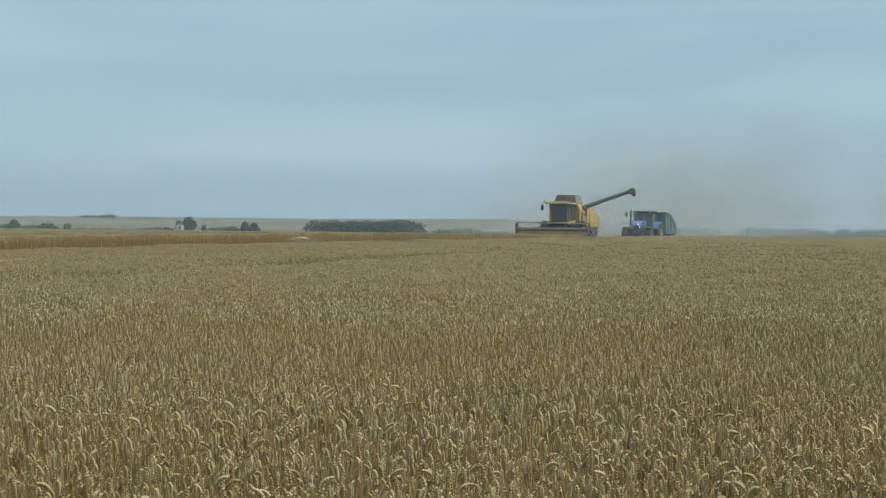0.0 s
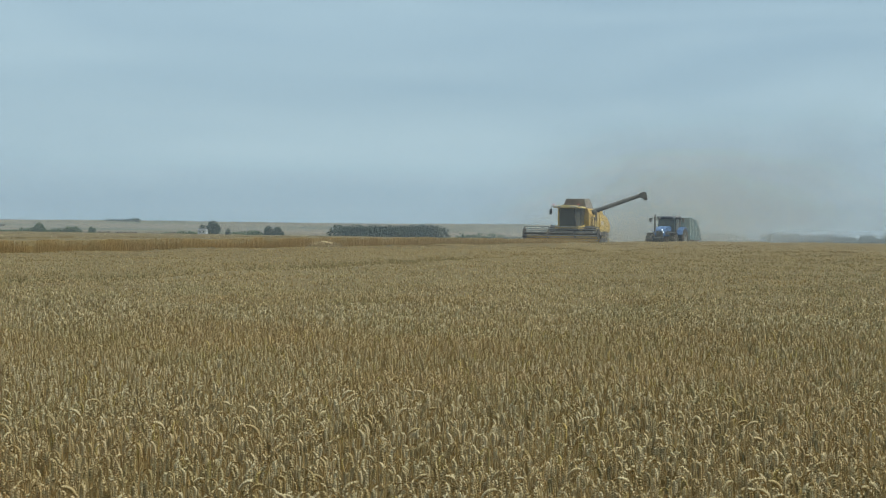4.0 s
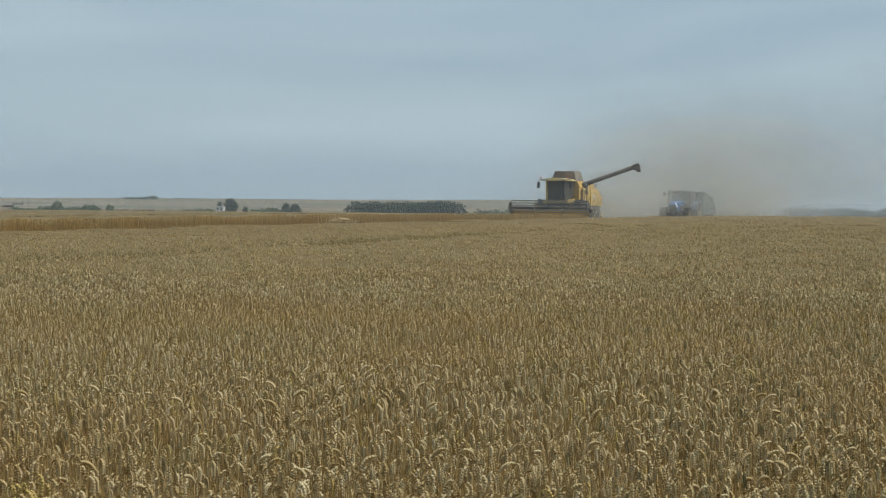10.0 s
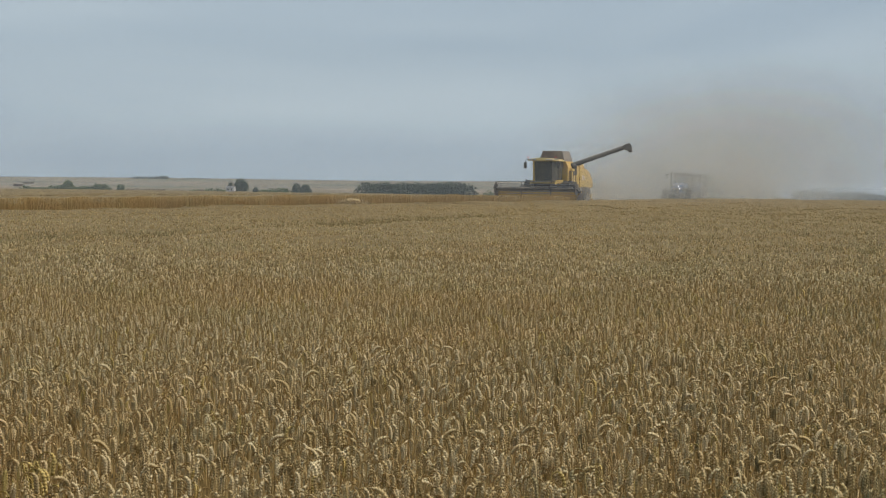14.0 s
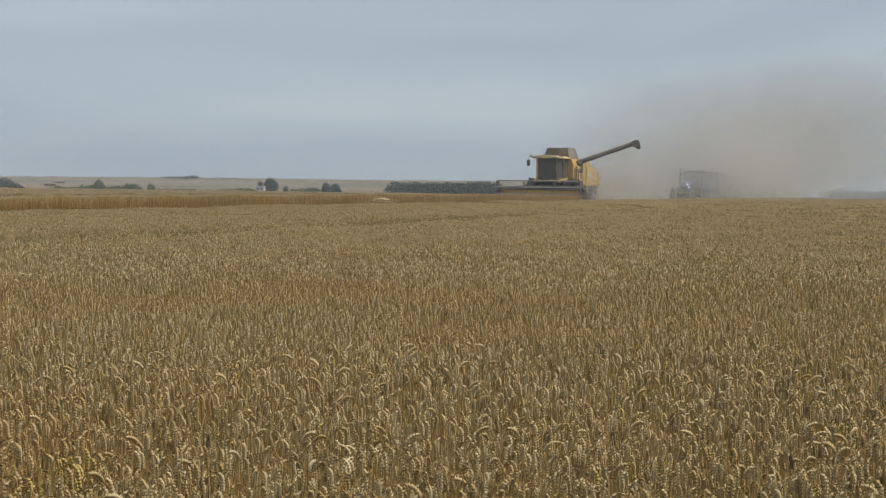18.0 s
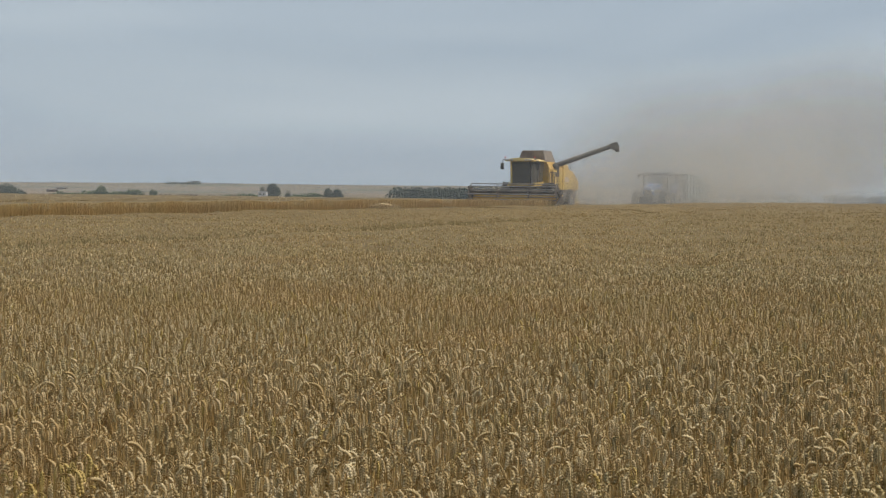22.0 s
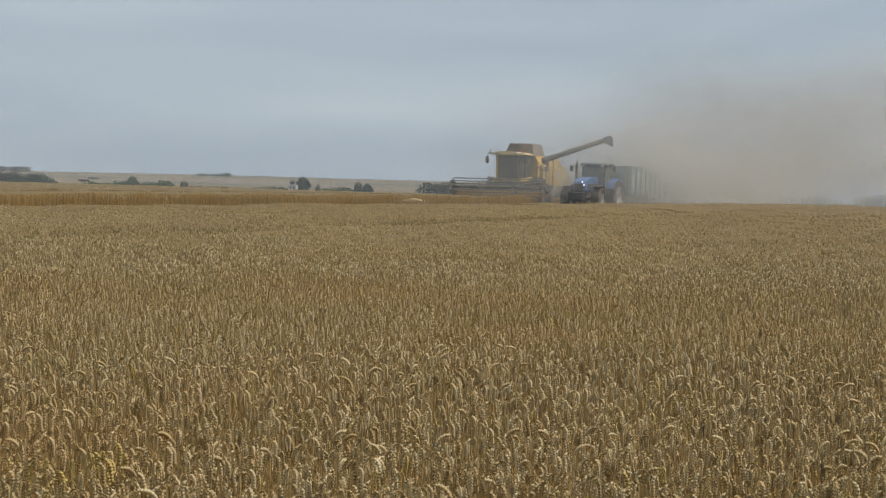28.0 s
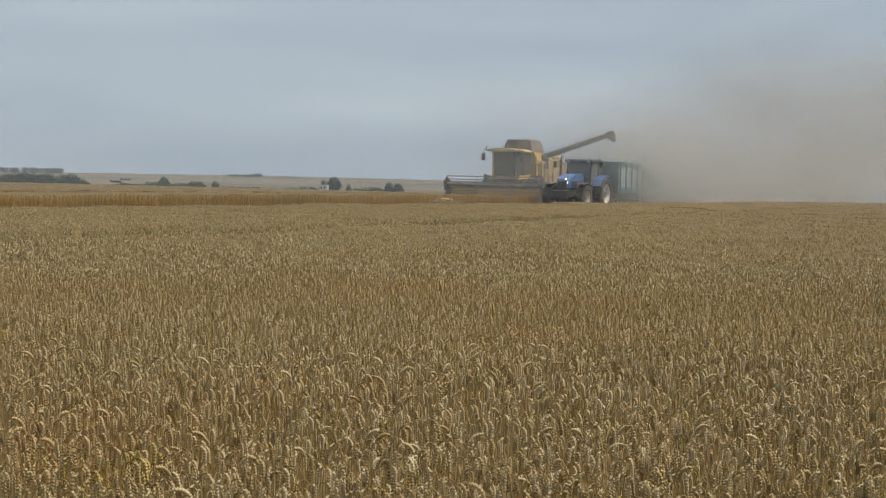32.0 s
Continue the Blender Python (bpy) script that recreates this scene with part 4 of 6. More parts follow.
    for name, a, d in (("windscreen", (-0.64, 1.74), (0.64, 1.74)), ("front_side_glass", (0.66, 1.7), (0.86, 1.0)), ("front_side_glass", (-0.66, 1.7), (-0.86, 1.0)), ("door_glass", (0.86, 0.98), (0.85, 0.08)), ("door_glass", (-0.86, 0.98), (-0.85, 0.08))):
        b = B()
        qa, qd = Vector((*a, 1.82)), Vector((*d, 1.82))
        up_a, up_d = Vector((a[0], a[1] + (0.12 if a[1] > 1.5 else 0), 3.15)), Vector((d[0], d[1] + (0.12 if d[1] > 1.5 else 0), 3.15))
        vs = [b.verts.new(p) for p in (qa, qd, up_d, up_a)]
        face = b.faces.new(vs)
        b.normal_update()
        got = bmesh.ops.extrude_face_region(b, geom=[face])
        bmesh.ops.translate(b, vec=face.normal * 0.008, verts=[e for e in got["geom"] if isinstance(e, bmesh.types.BMVert)])
        o = P(name, b, cab_glass, "tinted cab glass")
        o.visible_shadow = False
    b = box(B(), (1.66, 0.06, 1.5), (0, 0.04, 2.45), bevel=0.02)
    P("cab_rear_wall", b, black)
    b = box(B(), (0.5, 0.12, 0.65), (0, 0.42, 2.5), bevel=0.05)
    box(b, (0.5, 0.5, 0.14), (0, 0.65, 2.12), bevel=0.05)
    P("operator_seat", b, black)
    b = rod(B(), (0, 1.25, 1.8), (0, 1.1, 2.4), 0.05, 8)
    P("steering_column", b, black)
    for s in (-1, 1):
        b = prism(B(), [(0.1, 1.6), (0.1, 1.95), (0.5, 1.88), (1.6, 1.85), (1.78, 1.6)], "x", s * 0.88, s * 0.94)
        P("cab_side_panel", b, yellow, "yellow lower cab panel")
    b = prism(B(), [(-0.97, 3.19), (0.97, 3.19), (0.98, 3.25), (0.8, 3.33), (0.4, 3.39), (0, 3.41), (-0.4, 3.39), (-0.8, 3.33), (-0.98, 3.25)], "y", -0.1, 2.16)
    bmesh.ops.bevel(b, geom=b.edges[:], offset=0.025, segments=2, affect="EDGES")
    roof = P("cab_roof", b, roof_yellow, "pale yellow bowed cab roof with work lights")
    for x in (-0.75, -0.48, 0.48, 0.75):
        part("work_light", box(B(), (0.18, 0.06, 0.1), (x, 2.2, 3.27), bevel=0.02), bright_steel, roof)
    for s in (-1, 1):
        b = rod(B(), (s * 0.85, 1.9, 3.28), (s * 1.2, 1.95, 3.3), 0.022, 6)
        rod(b, (s * 1.2, 1.95, 3.3), (s * 1.2, 1.95, 2.75), 0.02, 6)
        rod(b, (s * 0.9, 2.05, 3.26), (s * 1.1, 2.0, 3.34), 0.02, 6)
        rod(b, (s * 1.0, 2.02, 3.3), (s * 1.0, 2.02, 3.42), 0.018, 6)
        arm = P("mirror_arm", b, galvanised)
        part("marker_lamp", box(B(), (0.09, 0.07, 0.1), (s * 1.0, 2.02, 3.44), bevel=0.02), red, arm)
        part("mirror", box(B(), (0.22, 0.07, 0.42), (s * 1.22, 1.97, 2.88), bevel=0.03), black, arm)
    b = rod(B(), (0.95, 1.2, 1.62), (1.36, 1.3, 1.66), 0.02, 6)
    rod(b, (1.36, 1.3, 1.64), (1.36, 1.3, 1.8), 0.02, 6)
    lamp = P("lamp_bracket", b, black)
    part("side_lamp", box(B(), (0.12, 0.1, 0.14), (1.38, 1.32, 1.86), bevel=0.03), black, lamp)
    b = box(B(), (0.9, 1.5, 0.06), (-1.4, 0.8, 1.62), bevel=0.0)
    for k in range(4):
        rod(b, (-1.82, 0.1 + 0.45 * k, 1.65), (-1.82, 0.1 + 0.45 * k, 2.5), 0.02, 6)
    rod(b, (-1.82, 0.1, 2.5), (-1.82, 1.45, 2.5), 0.022, 6)
    P("platform", b, black, "access platform with hand rail")
    b = B()
    for x in (-1.62, -1.22):
        rod(b, (x, 1.6, 1.6), (x, 1.95, 0.55), 0.025, 6)
    for k in range(5):
        z = 0.62 + 0.22 * k
        rod(b, (-1.62, 1.93 - 0.07 * k, z), (-1.22, 1.93 - 0.07 * k, z), 0.02, 6)
    P("ladder", b, black)
    # unloading auger
    a0, a1 = Vector((-1.25, -1.1, 3.0)), Vector((-4.58, -2.63, 4.33))
    b = rod(B(), a0, a1, 0.17, 16, 0.155)
    au = P("unloading_auger", b, auger_grey, "grey unloading auger tube swung out", True)
    dirv = (a1 - a0).normalized()
    for t in (0.02, 0.35, 0.68, 0.97):
        q = a0.lerp(a1, t)
        part("auger_flange", rod(B(), q - dirv * 0.03, q + dirv * 0.03, 0.19, 16), auger_grey, au)
    b = B()
    prism(b, [(-0.2, 0.18), (0.32, 0.18), (0.4, 0.02), (0.38, -0.36), (0.06, -0.36), (-0.06, -0.16), (-0.2, -0.16)], "x", -0.18, 0.18)
    bmesh.ops.bevel(b, geom=b.edges[:], offset=0.05, segments=2, affect="EDGES")
    side_ = Vector((dirv.y, -dirv.x, 0)).normalized()
    hood_at = Matrix((side_, dirv, side_.cross(dirv))).transposed().to_4x4()
    hood_at.translation = a1
    bmesh.ops.transform(b, matrix=hood_at, verts=b.verts[:])
    part("auger_spout", b, auger_grey, au, "boxy hooded auger spout opening downwards")
    low = hood_at @ Vector((0, 0.22, -0.34))
    part("spout_boot", rod(B(), low, low + Vector((0, 0, -0.14)), 0.17, 16, 0.15), rubber, au, "black rubber spout boot", True)
    b = rod(B(), (-1.25, -1.1, 2.55), (-1.25, -1.1, 3.0), 0.24, 16)
    bmesh.ops.create_uvsphere(b, u_segments=14, v_segments=8, radius=0.27, matrix=Matrix.Translation((-1.25, -1.1, 2.9)))
    P("auger_elbow", b, auger_grey, "", True)
    # feeder house and axle
    b = prism(B(), [(0.9, 1.0), (0.9, 1.65), (2.35, 1.05), (2.35, 0.35)], "x", -0.75, 0.75)
    P("feeder_house", b, header_dark)
    b = rod(B(), (-1.3, 0.3, 0.93), (1.3, 0.3, 0.93), 0.16, 10)
    P("front_axle", b, black)
    b = rod(B(), (-1.2, -3.9, 0.62), (1.2, -3.9, 0.62), 0.1, 10)
    P("rear_axle", b, black)
    wheels = [(wheel(c, "front_wheel", 0.93, 0.72, (s * 1.38, 0.3, 0.93), rim_pale, 0.5, 20), 0.93) for s in (-1, 1)]
    wheels += [(wheel(c, "rear_wheel", 0.62, 0.45, (s * 1.2, -3.9, 0.62), rim_pale, 0.34, 16), 0.62) for s in (-1, 1)]
    # header
    HW = 3.05
    b = prism(B(), [(2.35, 0.22), (2.35, 1.06), (2.43, 1.06), (2.47, 0.35), (2.9, 0.2), (3.45, 0.16), (3.45, 0.12), (2.4, 0.14)], "x", -HW, HW)
    P("header_trough", b, header_yellow, "yellow cutting header trough with dusty back sheet")
    b = box(B(), (2 * HW, 0.12, 0.1), (0, 2.38, 1.09), bevel=0.02)
    P("header_beam", b, header_dark)
    for s in (-1, 1):
        b = prism(B(), [(2.3, 0.12), (2.3, 1.02), (2.7, 0.98), (3.2, 0.7), (3.7, 0.3), (3.7, 0.12)], "x", s * HW - 0.04, s * HW + 0.04)
        d = P("header_end", b, black, "dark header end plate with divider")
        b = prism(B(), [(3.4, 0.1), (3.4, 0.5), (4.2, 0.14)], "x", s * HW - 0.1, s * HW + 0.1)
        part("crop_divider", b, black, d)
        b = rod(B(), (s * (HW - 0.06), 2.4, 1.0), (s * (HW - 0.06), 3.15, 1.22), 0.05, 8)
        rod(b, (s * (HW - 0.06), 2.5, 0.7), (s * (HW - 0.06), 2.95, 1.12), 0.035, 8)
        P("reel_arm", b, black)
    b = B()
    for k in range(60):
        x = -HW + 0.05 + k * (2 * HW - 0.1) / 59
        prism(b, [(x - 0.02, 3.45), (x + 0.02, 3.45), (x, 3.6)], "z", 0.12, 0.15)
    P("cutter_bar", b, bright_steel, "row of steel knife guards")
    b = rod(B(), (-HW + 0.05, 2.72, 0.5), (HW - 0.05, 2.72, 0.5), 0.14, 14)
    n = 150
    prev = None
    for k in range(n + 1):
        x = -HW + 0.1 + k * (2 * HW - 0.2) / n
        a = (x if x < 0 else -x) * 11.0
        p = [b.verts.new((x, 2.72 + r * math.cos(a), 0.5 + r * math.sin(a))) for r in (0.13, 0.29)]
        if prev:
            b.faces.new((prev[0], prev[1], p[1], p[0]))
        prev = p
    P("header_auger", b, header_yellow, "intake auger with spiral flighting")
    # reel about its own axle
    RY, RZ, RR = 3.1, 1.24, 0.5
    b = rod(B(), (-HW + 0.15, 0, 0), (HW - 0.15, 0, 0), 0.1, 12)
    reel = part("reel", b, black, c, "six-bat pick-up reel")
    reel.matrix_basis = pose(0, RY, RZ)
    for k in range(6):
        a = k * math.pi / 3
        y, z = RR * math.cos(a), RR * math.sin(a)
        b = box(B(), (2 * HW - 0.24, 0.04, 0.065), (0, y, z), Matrix.Rotation(0.3, 3, "X"), 0.0)
        for j in range(40):
            x = -HW + 0.2 + j * (2 * HW - 0.4) / 39
            rod(b, (x, y, z), (x, y * 1.12 + 0.02, z * 1.12), 0.006, 3)
        part("reel_bat", b, galvanised, reel, "grey galvanised reel slat with tines")
    for x in (-HW + 0.12, -1.05, 1.05, HW - 0.12):
        b = B()
        for k in range(6):
            a, a2 = k * math.pi / 3, (k + 1) * math.pi / 3
            rod(b, (x, 0, 0), (x, RR * math.cos(a), RR * math.sin(a)), 0.025, 6)
            rod(b, (x, RR * 0.6 * math.cos(a), RR * 0.6 * math.sin(a)), (x, RR * 0.6 * math.cos(a2), RR * 0.6 * math.sin(a2)), 0.018, 6)
        if abs(x) > 2:
            prism(b, [(0.46 * math.cos(k * math.pi / 3), 0.46 * math.sin(k * math.pi / 3)) for k in range(6)], "x", x - 0.015, x + 0.015)
        part("reel_spider", b, black, reel)
    return c, wheels, reel, (RY, RZ)


# ---- the tractor ----
def make_tractor():
    c = tagged(new("tractor"), "blue farm tractor with lit headlamp and pale wheel rims", "tractor")
    P = lambda name, bm, mat, label="", smooth=False: part(name, bm, mat, c, label, smooth)
    b = box(B(), (0.55, 3.2, 0.5), (0, 1.5, 0.95), bevel=0.05)
    P("chassis", b, black)
    b = prism(B(), [(1.25, 1.2), (1.25, 2.0), (2.4, 1.97), (3.2, 1.86), (3.5, 1.62), (3.52, 1.15)], "x", -0.37, 0.37)
    bmesh.ops.bevel(b, geom=b.edges[:], offset=0.08, segments=3, affect="EDGES")
    hood = P("hood", b, blue, "glossy blue hood", True)
    for s in (-1, 1):
        part("hood_grille", prism(B(), [(1.5, 1.3), (1.5, 1.62), (3.1, 1.56), (3.2, 1.3)], "x", s * 0.375, s * 0.382), black, hood)
    part("front_grille", box(B(), (0.54, 0.05, 0.42), (0, 3.53, 1.36), bevel=0.02), black, hood)
    for x in (-0.2, 0.2):
        part("headlamp", box(B(), (0.07, 0.05, 0.12), (x, 3.50, 1.68), Matrix.Rotation(-0.7, 3, "X"), 0.02), lamp_on if x < 0 else bright_steel, hood, "lit white headlamp" if x < 0 else "")
        part("side_lamp", box(B(), (0.07, 0.05, 0.1), (x * 1.5, 3.52, 1.5), None, 0.02), lamp_on if x < 0 else bright_steel, hood, "small lit lamp" if x < 0 else "")
    b = box(B(), (0.9, 0.45, 0.5), (0, 3.85, 0.85), bevel=0.06)
    P("front_weight", b, ballast, "black front ballast block")
    b = rod(B(), (-0.8, 2.75, 0.72), (0.8, 2.75, 0.72), 0.11, 10)
    P("front_axle", b, black)
    # cab
    posts = [(-0.72, 1.25), (0.72, 1.25), (0.78, 0.25), (-0.78, 0.25), (-0.7, -0.45), (0.7, -0.45)]
    tops = [(-0.68, 1.1), (0.68, 1.1), (0.76, 0.25), (-0.76, 0.25), (-0.68, -0.4), (0.68, -0.4)]
    for p, q in zip(posts, tops):
        P("cab_pillar", rod(B(), (*p, 1.25), (*q, 2.62), 0.045, 8), black)
    for name, i, j in (("windscreen", 0, 1), ("door_glass", 1, 2), ("side_glass", 2, 5), ("rear_glass", 5, 4), ("side_glass", 4, 3), ("door_glass", 3, 0)):
        b = B()
        vs = [b.verts.new(p) for p in ((*posts[i], 1.32), (*posts[j], 1.32), (*tops[j], 2.58), (*tops[i], 2.58))]
        face = b.faces.new(vs)
        b.normal_update()
        got = bmesh.ops.extrude_face_region(b, geom=[face])
        bmesh.ops.translate(b, vec=face.normal * 0.008, verts=[e for e in got["geom"] if isinstance(e, bmesh.types.BMVert)])
        o = P(name, b, clear_glass)
        o.visible_shadow = False
    b = box(B(), (1.5, 1.7, 0.3), (0, 0.4, 1.2), bevel=0.05)
    P("cab_floor", b, black)
    b = box(B(), (0.5, 0.14, 0.7), (0, -0.1, 1.85), bevel=0.05)
    box(b, (0.5, 0.5, 0.15), (0, 0.15, 1.5), bevel=0.05)
    P("driver_seat", b, black)
    b = rod(B(), (0, 0.95, 1.3), (0, 0.75, 1.85), 0.04, 8)
    P("steering_column", b, black)
    b = box(B(), (1.62, 1.75, 0.2), (0, 0.4, 2.7), bevel=0.07)
    roof = P("cab_roof", b, dark_roof, "dark blue cab roof")
    for x in (-0.6, 0.6):
        part("work_light", box(B(), (0.2, 0.06, 0.1), (x, 1.28, 2.66), bevel=0.02), bright_steel, roof)
    part("aerial", rod(B(), (-0.62, -0.3, 2.78), (-0.62, -0.3, 3.05), 0.018, 6), black, roof)
    for s in (-1, 1):
        b = prism(B(), [(1.0, 1.35), (0.75, 1.72), (0.2, 1.95), (-0.4, 1.95), (-0.85, 1.7), (-0.85, 1.62), (-0.4, 1.87), (0.2, 1.87), (0.7, 1.65), (0.95, 1.3)], "x", s * 0.72, s * 1.2)
        fen = P("fender", b, blue, "blue rear mudguard")
        part("tail_light", box(B(), (0.3, 0.05, 0.12), (s * 0.95, -0.88, 1.62), bevel=0.01), red, fen)
        b = rod(B(), (s * 0.72, 1.15, 2.5), (s * 1.32, 1.3, 2.66), 0.02, 6)
        rod(b, (s * 1.32, 1.3, 2.66), (s * 1.32, 1.3, 2.3), 0.02, 6)
        arm = P("mirror_arm", b, black)
        part("mirror", box(B(), (0.2, 0.06, 0.32), (s * 1.35, 1.31, 2.5), bevel=0.03), black, arm)
        b = B()
        for k in range(4):
            box(b, (0.35, 0.22, 0.03), (s * 0.85, 0.85, 0.5 + 0.25 * k), bevel=0.0)
        rod(b, (s * 0.7, 0.85, 0.45), (s * 0.7, 0.85, 1.3), 0.03, 6)
        P("step", b, black)
        b = prism(B(), [(2.2, 1.45), (2.75, 1.52), (3.3, 1.42), (3.3, 1.38), (2.75, 1.47), (2.2, 1.4)], "x", s * 0.72, s * 1.15)
        P("front_fender", b, black)
    b = rod(B(), (0.6, 1.55, 1.5), (0.92, 1.55, 1.62), 0.06, 10)
    rod(b, (0.92, 1.55, 1.6), (0.92, 1.55, 2.72), 0.075, 12)
    rod(b, (0.92, 1.55, 2.7), (0.92, 1.42, 2.92), 0.05, 10)
    P("exhaust", b, black, "upright black exhaust stack")
    b = rod(B(), (-0.9, 0, 0.93), (0.9, 0, 0.93), 0.14, 10)
    P("rear_axle", b, black)
    b = box(B(), (0.12, 1.2, 0.1), (0, -1.05, 0.55), bevel=0.02)
    P("drawbar", b, black)
    wheels = [(wheel(c, "rear_wheel", 0.93, 0.6, (s * 0.95, 0, 0.93), rim_pale, 0.54, 20), 0.93) for s in (-1, 1)]
    wheels += [(wheel(c, "front_wheel", 0.7, 0.5, (s * 0.95, 2.75, 0.7), rim_pale, 0.38, 18), 0.7) for s in (-1, 1)]
    return c, wheels


def make_trailer():
    """Its origin is the tractor's rear axle, so that both take the same rows."""
    c = tagged(new("grain_trailer"), "dark teal high-sided grain trailer behind the tractor", "trailer")
    P = lambda name, bm, mat, label="", smooth=False: part(name, bm, mat, c, label, smooth)
    F0, R0 = -1.75, -8.7
    top = [(F0, 2.74), (-3.6, 2.72), (-5.0, 2.56), (-6.4, 2.3), (-7.7, 1.98), (R0, 1.68)]
    for s in (-1, 1):
        b = prism(B(), top + [(R0, 1.05), (F0, 1.05)], "x", s * 1.2, s * 1.25)
        side = P("side_wall", b, pale_panel, "ribbed side wall of pale teal panels")
        band = prism(B(), top + [(y, z - 0.3) for y, z in top[::-1]], "x", s * 1.252, s * 1.262)
        part("top_band", band, teal, side, "dark teal band along the curved top edge")
        part("sill", box(B(), (0.05, F0 - R0, 0.28), (s * 1.275, (F0 + R0) / 2, 1.13), bevel=0.01), teal, side)
        for k in range(8):
            y = F0 - 0.15 - k * 0.95
            zt = np.interp(-y, [-p[0] for p in top], [p[1] for p in top])
            part("rib", box(B(), (0.07, 0.09, zt - 1.05), (s * 1.285, y, (zt + 1.05) / 2), bevel=0.01), teal, side)
        b = B()
        for p, q in zip(top, top[1:]):
            rod(b, (s * 1.24, *p), (s * 1.24, *q), 0.055, 8)
        part("top_rail", b, teal_light, side, "pale teal top rail")
    for s in (-1, 1):
        part_of = P("tarp_rail", rod(B(), (s * 1.22, F0, 2.74), (s * 1.22, R0 + 0.5, 2.55), 0.03, 8), teal_light, "thin straight tarpaulin rail")
        for y in (-4.9, -6.0, -7.0, R0 + 0.5):
            zt = float(np.interp(-y, [-p[0] for p in top], [p[1] for p in top]))
            part("rail_post", rod(B(), (s * 1.22, y, zt), (s * 1.22, y, 2.74 - 0.19 * (F0 - y) / (F0 - R0 - 0.5)), 0.022, 6), teal_light, part_of)
    b = box(B(), (2.5, 0.06, 1.7), (0, F0 + 0.03, 1.9), bevel=0.02)
    f = P("headboard", b, teal)
    for x in (-0.8, -0.27, 0.27, 0.8):
        part("rib", box(B(), (0.08, 0.06, 1.65), (x, F0 + 0.09, 1.9), bevel=0.01), teal, f)
    P("tailgate", box(B(), (2.4, 0.06, 0.66), (0, R0 + 0.02, 1.38), bevel=0.02), teal)
    P("bed", box(B(), (2.45, 6.85, 0.08), (0, (F0 + R0) / 2, 1.02), bevel=0.01), teal)
    b = B()
    for x in (-0.45, 0.45):
        box(b, (0.12, 6.9, 0.2), (x, (F0 + R0) / 2 + 0.1, 0.88), bevel=0.01)
    P("chassis_beam", b, black)
    b = rod(B(), (-0.45, F0, 0.82), (0, -1.2, 0.6), 0.06, 8)
    rod(b, (0.45, F0, 0.82), (0, -1.2, 0.6), 0.06, 8)
    P("drawbar", b, black)
    bmesh.ops.create_icosphere(b := B(), subdivisions=3, radius=1.0, matrix=Matrix.Translation((0, -4.9, 1.5)) @ Matrix.Diagonal((1.1, 2.6, 0.5, 1)))
    P("grain_load", b, straw_mat, "heap of golden grain")
    for y in (-5.8, -7.1):
        P("axle", rod(B(), (-1.0, y, 0.55), (1.0, y, 0.55), 0.07, 8), black)
    for s in (-1, 1):
        P("mudguard", box(B(), (0.4, 2.6, 0.04), (s * 1.05, -6.45, 1.0), bevel=0.0), black)
        P("tail_light", box(B(), (0.25, 0.05, 0.12), (s * 1.0, R0 - 0.03, 0.9), bevel=0.01), red)
    wheels = [(wheel(c, "wheel", 0.55, 0.42, (s * 1.02, y, 0.55), rim_pale, 0.3, 16), 0.55) for s in (-1, 1) for y in (-5.8, -7.1)]
    return c, wheels


combine, combine_wheels, reel, REEL_AT = make_combine()
tractor, tractor_wheels = make_tractor()
trailer, trailer_wheels = make_trailer()


# ---- trees, hedges and the house far off ----
def crown_mesh(name, lobes, clumps, size, seed):
    """Many small leaf clumps spread through the lobes (x, y, z, rx, ry, rz), with gaps and an uneven edge."""
    r = np.random.default_rng(seed)
    octa = np.array([(0, 0, 1), (1, 0, 0), (0, 1, 0), (-1, 0, 0), (0, -1, 0), (0, 0, -1)], float)
    tri = np.array([(0, 1, 2), (0, 2, 3), (0, 3, 4), (0, 4, 1), (5, 2, 1), (5, 3, 2), (5, 4, 3), (5, 1, 4)])
    V = []
    lobes = np.array(lobes, float)
    vol = lobes[:, 3] * lobes[:, 4] * lobes[:, 5]
    for k in range(clumps):
        q = lobes[r.choice(len(lobes), p=vol / vol.sum())]
        d = r.normal(size=3)
        d /= np.linalg.norm(d)
        at = q[:3] + d * q[3:] * r.uniform(0.55, 1.04)
        turn = np.linalg.qr(r.normal(size=(3, 3)))[0]
        V.append(at + (octa * r.uniform(0.5, 1.4, (6, 1))) @ turn * size * r.uniform(0.55, 1.35))
    V = np.concatenate(V)
    F = (tri[None] + 6 * np.arange(clumps)[:, None, None]).reshape(-1, 3)
    return V, F


